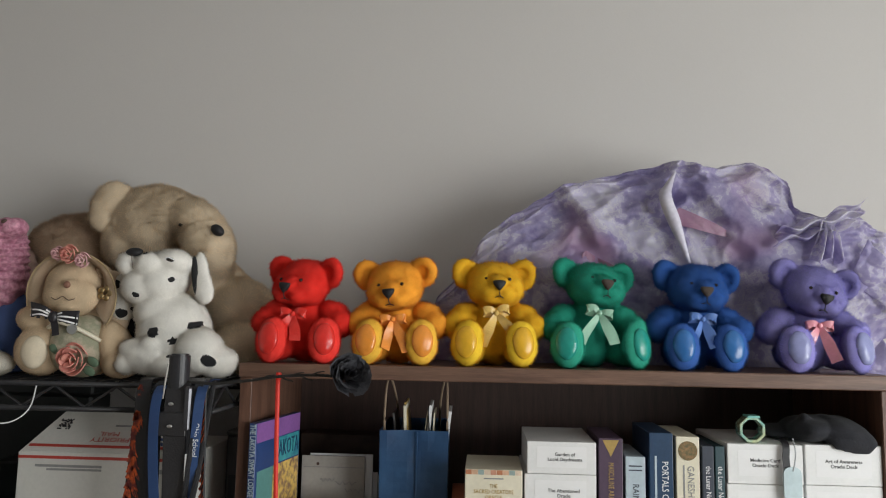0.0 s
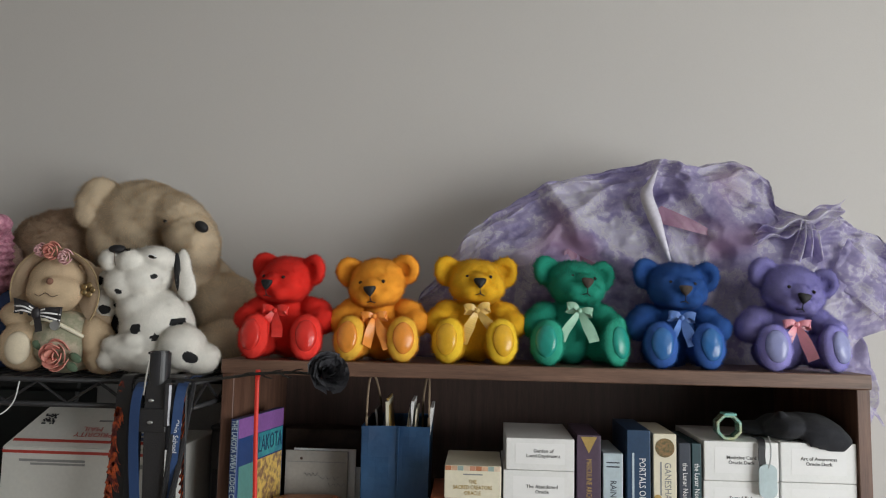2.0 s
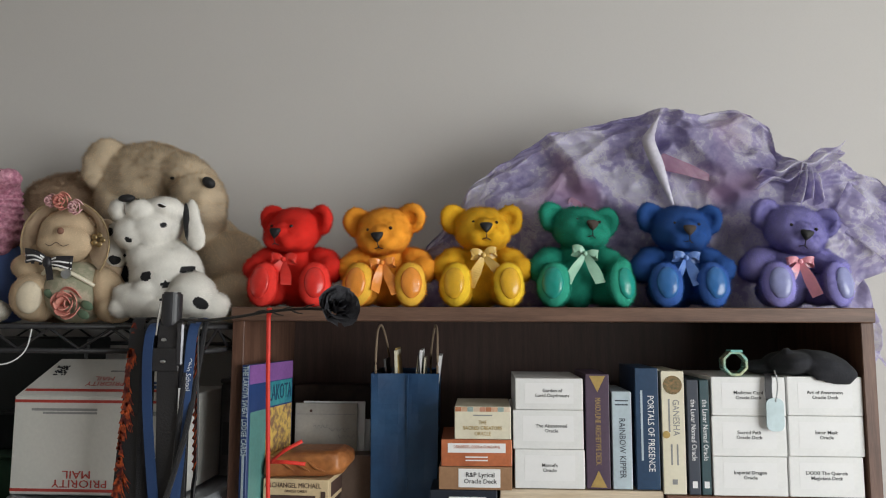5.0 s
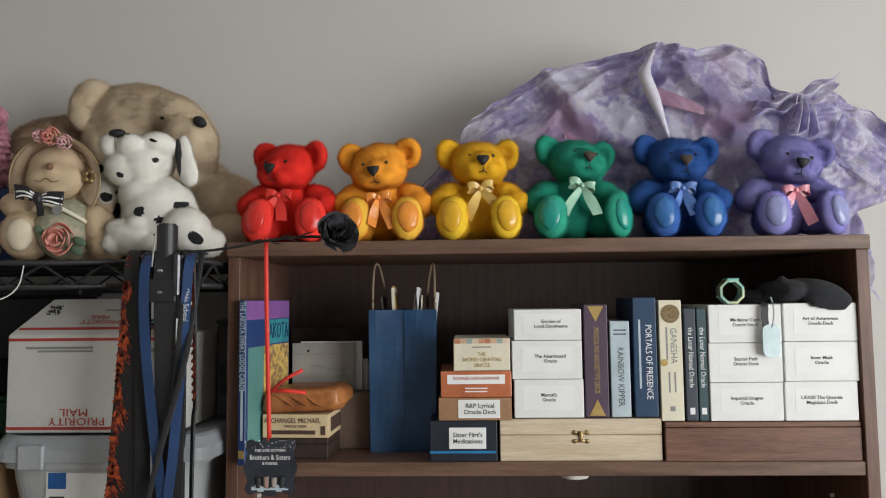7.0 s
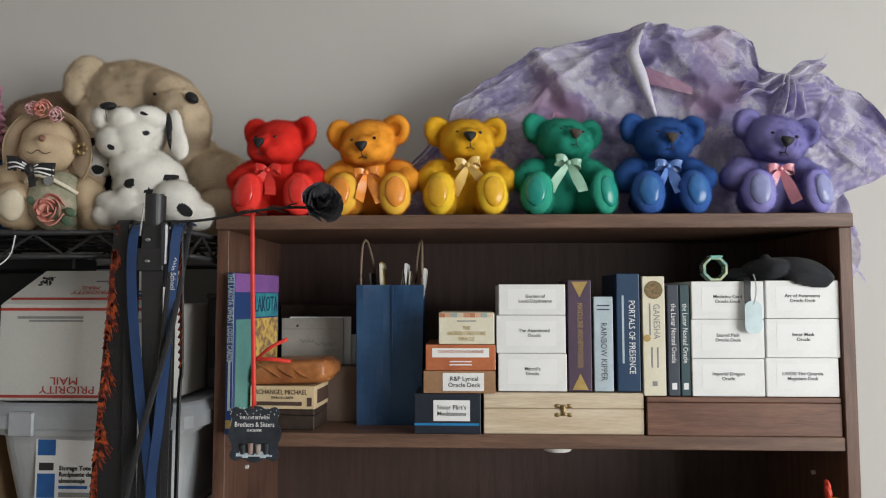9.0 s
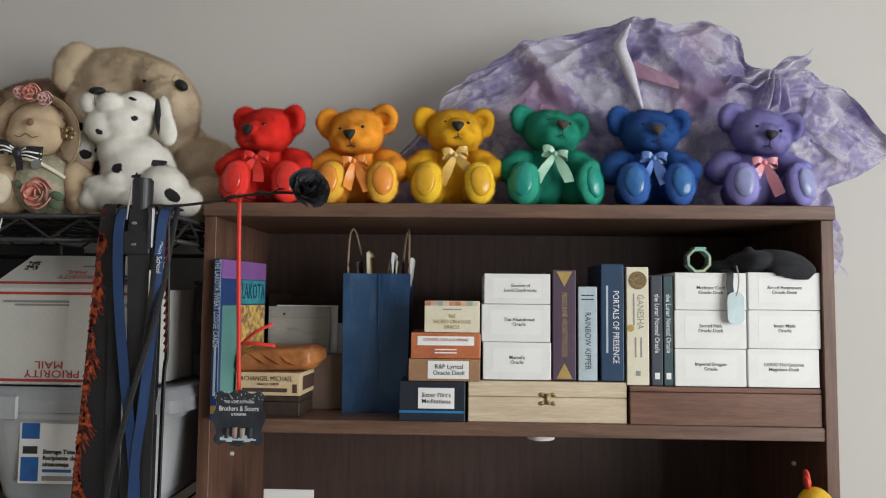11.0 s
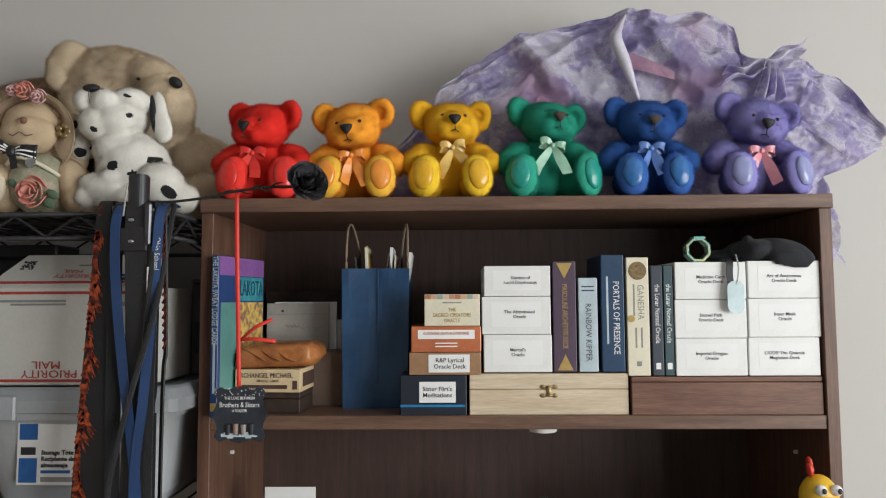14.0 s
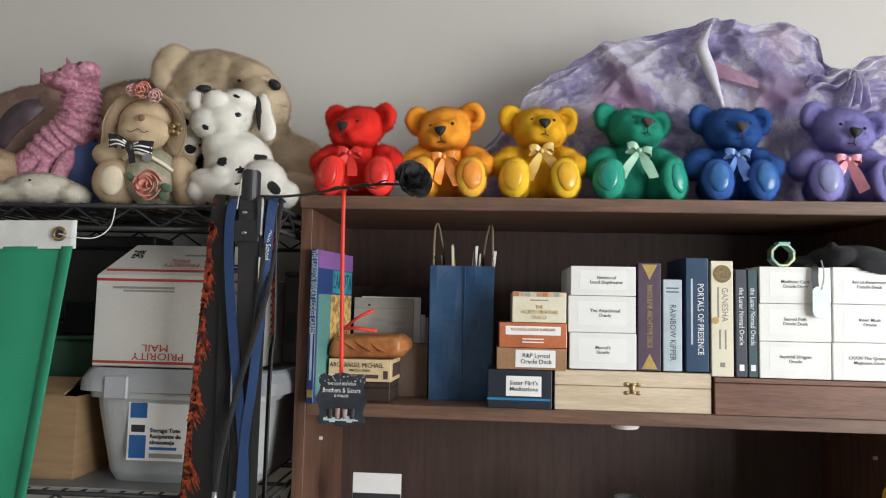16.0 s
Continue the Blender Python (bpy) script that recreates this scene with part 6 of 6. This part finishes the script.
for p, r in zip(rows, rows[1:]):
    for k in range(6):
        bm.faces.new((p[k], r[k], r[k + 1], p[k + 1]))
rim = [v.co.copy() for v in (row[-1] for row in rows)]
bmesh.ops.solidify(bm, geom=bm.faces[:], thickness=0.0024)
part("hat_brim", bm, HATC, bun, "drooping tan felt brim", True)
part("brim_piping", tube(bmesh.new(), rim, 0.0011, 6, 0), mat("gold_piping", (0.42, 0.31, 0.17), 0.6), bun)
for cx, cz, tl, rz_ in ((-0.263, 1.866, 20, 0.040), (-0.166, 1.848, -10, 0.042)):
    bm = ball(bmesh.new(), (cx, -0.004, cz), (0.019, 0.009, rz_), (0, tl, 0), 4)
    part("floppy_ear", bm, HATC, bun, "drooping tan ear", True)
PEACH = mat("peach_ribbon_flower", (0.72, 0.33, 0.26), 0.55, color2=(0.6, 0.2, 0.17), scale=150)
PINKF = mat("pale_pink_flower", (0.72, 0.45, 0.45), 0.55, color2=(0.6, 0.32, 0.34), scale=150)
LEAFG = mat("leaf_print", (0.12, 0.19, 0.12), 0.6)


def ribbon_flower(c, r, material, parent):
    rng = random.Random(int(c[0] * 1e5))
    for k in range(12):
        a = k * 2.4
        d = r * (0.12 + 0.07 * k)
        p = [(c[0] + d * math.cos(a + q), c[1] - 0.004 + 0.0009 * k - 0.002 * math.cos(q * 2), c[2] + d * math.sin(a + q)) for q in (-0.9, -0.3, 0.3, 0.9)]
        part("flower_petal", strip(bmesh.new(), p, Vector((0.6 * math.cos(a), -1, 0.6 * math.sin(a))), lambda t: r * (0.25 + 0.35 * math.sin(math.pi * t)), 0.0012, 3), material, parent)


ribbon_flower((-0.209, -0.048, 1.906), 0.012, PEACH, bun)
ribbon_flower((-0.224, -0.046, 1.907), 0.009, PINKF, bun)
ribbon_flower((-0.193, -0.045, 1.899), 0.010, PINKF, bun)
ribbon_flower((-0.190, -0.056, 1.777), 0.020, PEACH, bun)
for x, z in ((-0.214, 1.789), (-0.166, 1.775), (-0.170, 1.764)):
    part("leaf", ball(bmesh.new(), (x, -0.05, z), (0.009, 0.002, 0.0055), (0, 30, 0), 2), LEAFG, bun, smooth=True)
BOWB = mat("black_bow_satin", (0.02, 0.018, 0.022), 0.45)
for sgn in (-1, 1):
    pts = [(-0.217, -0.050, 1.828), (-0.217 + sgn * 0.014, -0.056, 1.829 + 0.007 * (sgn < 0)), (-0.217 + sgn * 0.030, -0.051, 1.827 + 0.010 * (sgn < 0))]
    part("striped_bow", strip(bmesh.new(), pts, (0, -0.2, 1), lambda q: 0.008 + 0.011 * q, 0.002), BOWB, bun, "black and white striped bow", True)
    for off in (-0.0042, 0.0, 0.0042):
        part("white_stripe", strip(bmesh.new(), [(p[0], p[1] - 0.0016, p[2] + off * (0.5 + 0.6 * i)) for i, p in enumerate(pts)], (0, -0.2, 1), 0.0019, 0.0006), LABEL, bun)
    for q in (0.3, 0.62, 0.9):
        c = Vector(pts[0]).lerp(Vector(pts[2]), q)
        part("black_check", boxed(c.x - 0.0016, c.x + 0.0016, c.y - 0.0062 + 0.005 * abs(q - 0.5) * 2, c.y - 0.003, c.z - 0.004 - 0.005 * q, c.z + 0.004 + 0.005 * q), BOWB, bun)
part("bow_knot", ball(bmesh.new(), (-0.217, -0.054, 1.828), (0.006, 0.005, 0.008), sub=2), BOWB, bun, smooth=True)
part("bow_tail", strip(bmesh.new(), [(-0.217, -0.054, 1.827), (-0.212, -0.057, 1.815), (-0.21, -0.058, 1.806)], (1, 0, 0), 0.008, 0.0015), BOWB, bun)
part("nose", ball(bmesh.new(), (-0.206, -0.0490, 1.868), (0.0045, 0.003, 0.0045), sub=2), mat("brown_nose", (0.25, 0.12, 0.08), 0.6), bun, smooth=True)
part("mouth_stitching", tube(bmesh.new(), [(-0.226, -0.0465, 1.852), (-0.219, -0.0480, 1.8495), (-0.2105, -0.0490, 1.8535), (-0.203, -0.0480, 1.849), (-0.196, -0.0465, 1.851)], 0.00045, 6), BROWNINK, bun)
part("foot_sole", ball(bmesh.new(), (-0.243, -0.0465, 1.785), (0.0165, 0.0085, 0.0205), sub=3), PALEFUR, bun, smooth=True)
bm = bmesh.new()
for k in range(5):
    a = k / 5 * math.tau
    ball(bm, (-0.168 + 0.006 * math.cos(a), -0.029, 1.859 + 0.006 * math.sin(a)), (0.0042, 0.002, 0.0042), sub=2)
part("flower_brooch", bm, BRASS, bun, "small gold flower brooch", True)

# dalmatian
spots = np.array([(-0.121, -0.048, 1.855, 0.0052), (-0.078, -0.036, 1.878, 0.0052), (-0.099, -0.040, 1.811, 0.0078), (-0.049, -0.034, 1.821, 0.0085), (-0.073, -0.045, 1.802, 0.0055), (-0.026, -0.045, 1.778, 0.0095),
                  (-0.138, -0.025, 1.840, 0.0075), (-0.168, -0.010, 1.871, 0.0085), (-0.154, -0.010, 1.836, 0.0080), (-0.116, -0.040, 1.911, 0.0032), (-0.075, -0.046, 1.783, 0.0048), (-0.165, -0.01, 1.846, 0.006)])


def spotted(p):
    wob = np.array([noise.noise(Vector(q * 90)) for q in p]) * 0.005
    hit = np.zeros(len(p), bool)
    for s in spots:
        d = (p - s[:3]) * np.array((1, 0.45, 1.35))
        hit |= np.linalg.norm(d, axis=1) + wob < s[3]
    return hit.astype(int)


dal = toy("white plush dalmatian with black spots and floppy ears", "plush dog", "plush_dog")
plush("fur_body", [
    lobe((-0.088, 0.0, 1.812), (0.046, 0.044, 0.050), (0, -10, 0)),
    lobe((-0.106, -0.008, 1.838), (0.031, 0.033, 0.026)),
    lobe((-0.104, -0.004, 1.885), (0.034, 0.034, 0.030), (0, 12, 0)),
    lobe((-0.088, -0.010, 1.900), (0.024, 0.026, 0.017), (0, 10, 0)),
    lobe((-0.139, -0.030, 1.897), (0.0145, 0.016, 0.0155)), lobe((-0.114, -0.032, 1.895), (0.0185, 0.016, 0.0155)),
    lobe((-0.124, -0.025, 1.868), (0.024, 0.022, 0.022)), lobe((-0.103, -0.020, 1.872), (0.025, 0.025, 0.024)),
    lobe((-0.054, -0.006, 1.882), (0.0105, 0.008, 0.034), (0, -8, 0)), lobe((-0.050, -0.006, 1.868), (0.011, 0.008, 0.020), (0, -14, 0)),
    lobe((-0.163, -0.004, 1.866), (0.011, 0.008, 0.022), (0, 12, 0)), lobe((-0.158, -0.006, 1.842), (0.016, 0.010, 0.020), (0, -35, 0)),
    lobe((-0.112, -0.026, 1.783), (0.028, 0.028, 0.023)), lobe((-0.127, -0.034, 1.790), (0.013, 0.014, 0.012)), lobe((-0.100, -0.040, 1.796), (0.013, 0.012, 0.012)), lobe((-0.131, -0.036, 1.773), (0.013, 0.016, 0.014)),
    lobe((-0.045, -0.022, 1.790), (0.028, 0.032, 0.028)), lobe((-0.030, -0.004, 1.776), (0.026, 0.028, 0.020)),
    lobe((-0.082, -0.01, 1.772), (0.040, 0.038, 0.018))], 80000, 0.0036, 0.00017, [WHITEFUR, BLACKFUR], dal, 41, spotted, True, rough=0.0016, shag=0.8, blend=0.0018)
part("nose", ball(bmesh.new(), (-0.1275, -0.040, 1.9105), (0.0105, 0.008, 0.0050), (20, 0, 0)), NOSE, dal, smooth=True)
part("muzzle_seam", tube(bmesh.new(), [(-0.1275, -0.0465, 1.9065), (-0.1265, -0.0475, 1.899), (-0.126, -0.0445, 1.889)], 0.0005, 6), BROWNINK, dal)
part("eye", ball(bmesh.new(), (-0.085, -0.0345, 1.902), (0.0062, 0.003, 0.0030), (0, 12, 0), 2), EYE, dal, smooth=True)
part("eye_rim", tube(bmesh.new(), [(-0.0915, -0.036, 1.9015), (-0.086, -0.0375, 1.9045), (-0.079, -0.0355, 1.9015)], 0.0008, 6), LABEL, dal)
part("ear_lining", ball(bmesh.new(), (-0.0605, -0.0125, 1.884), (0.0045, 0.0035, 0.025), (0, -6, 0)), BLACKFUR, dal, "black ear lining", True)
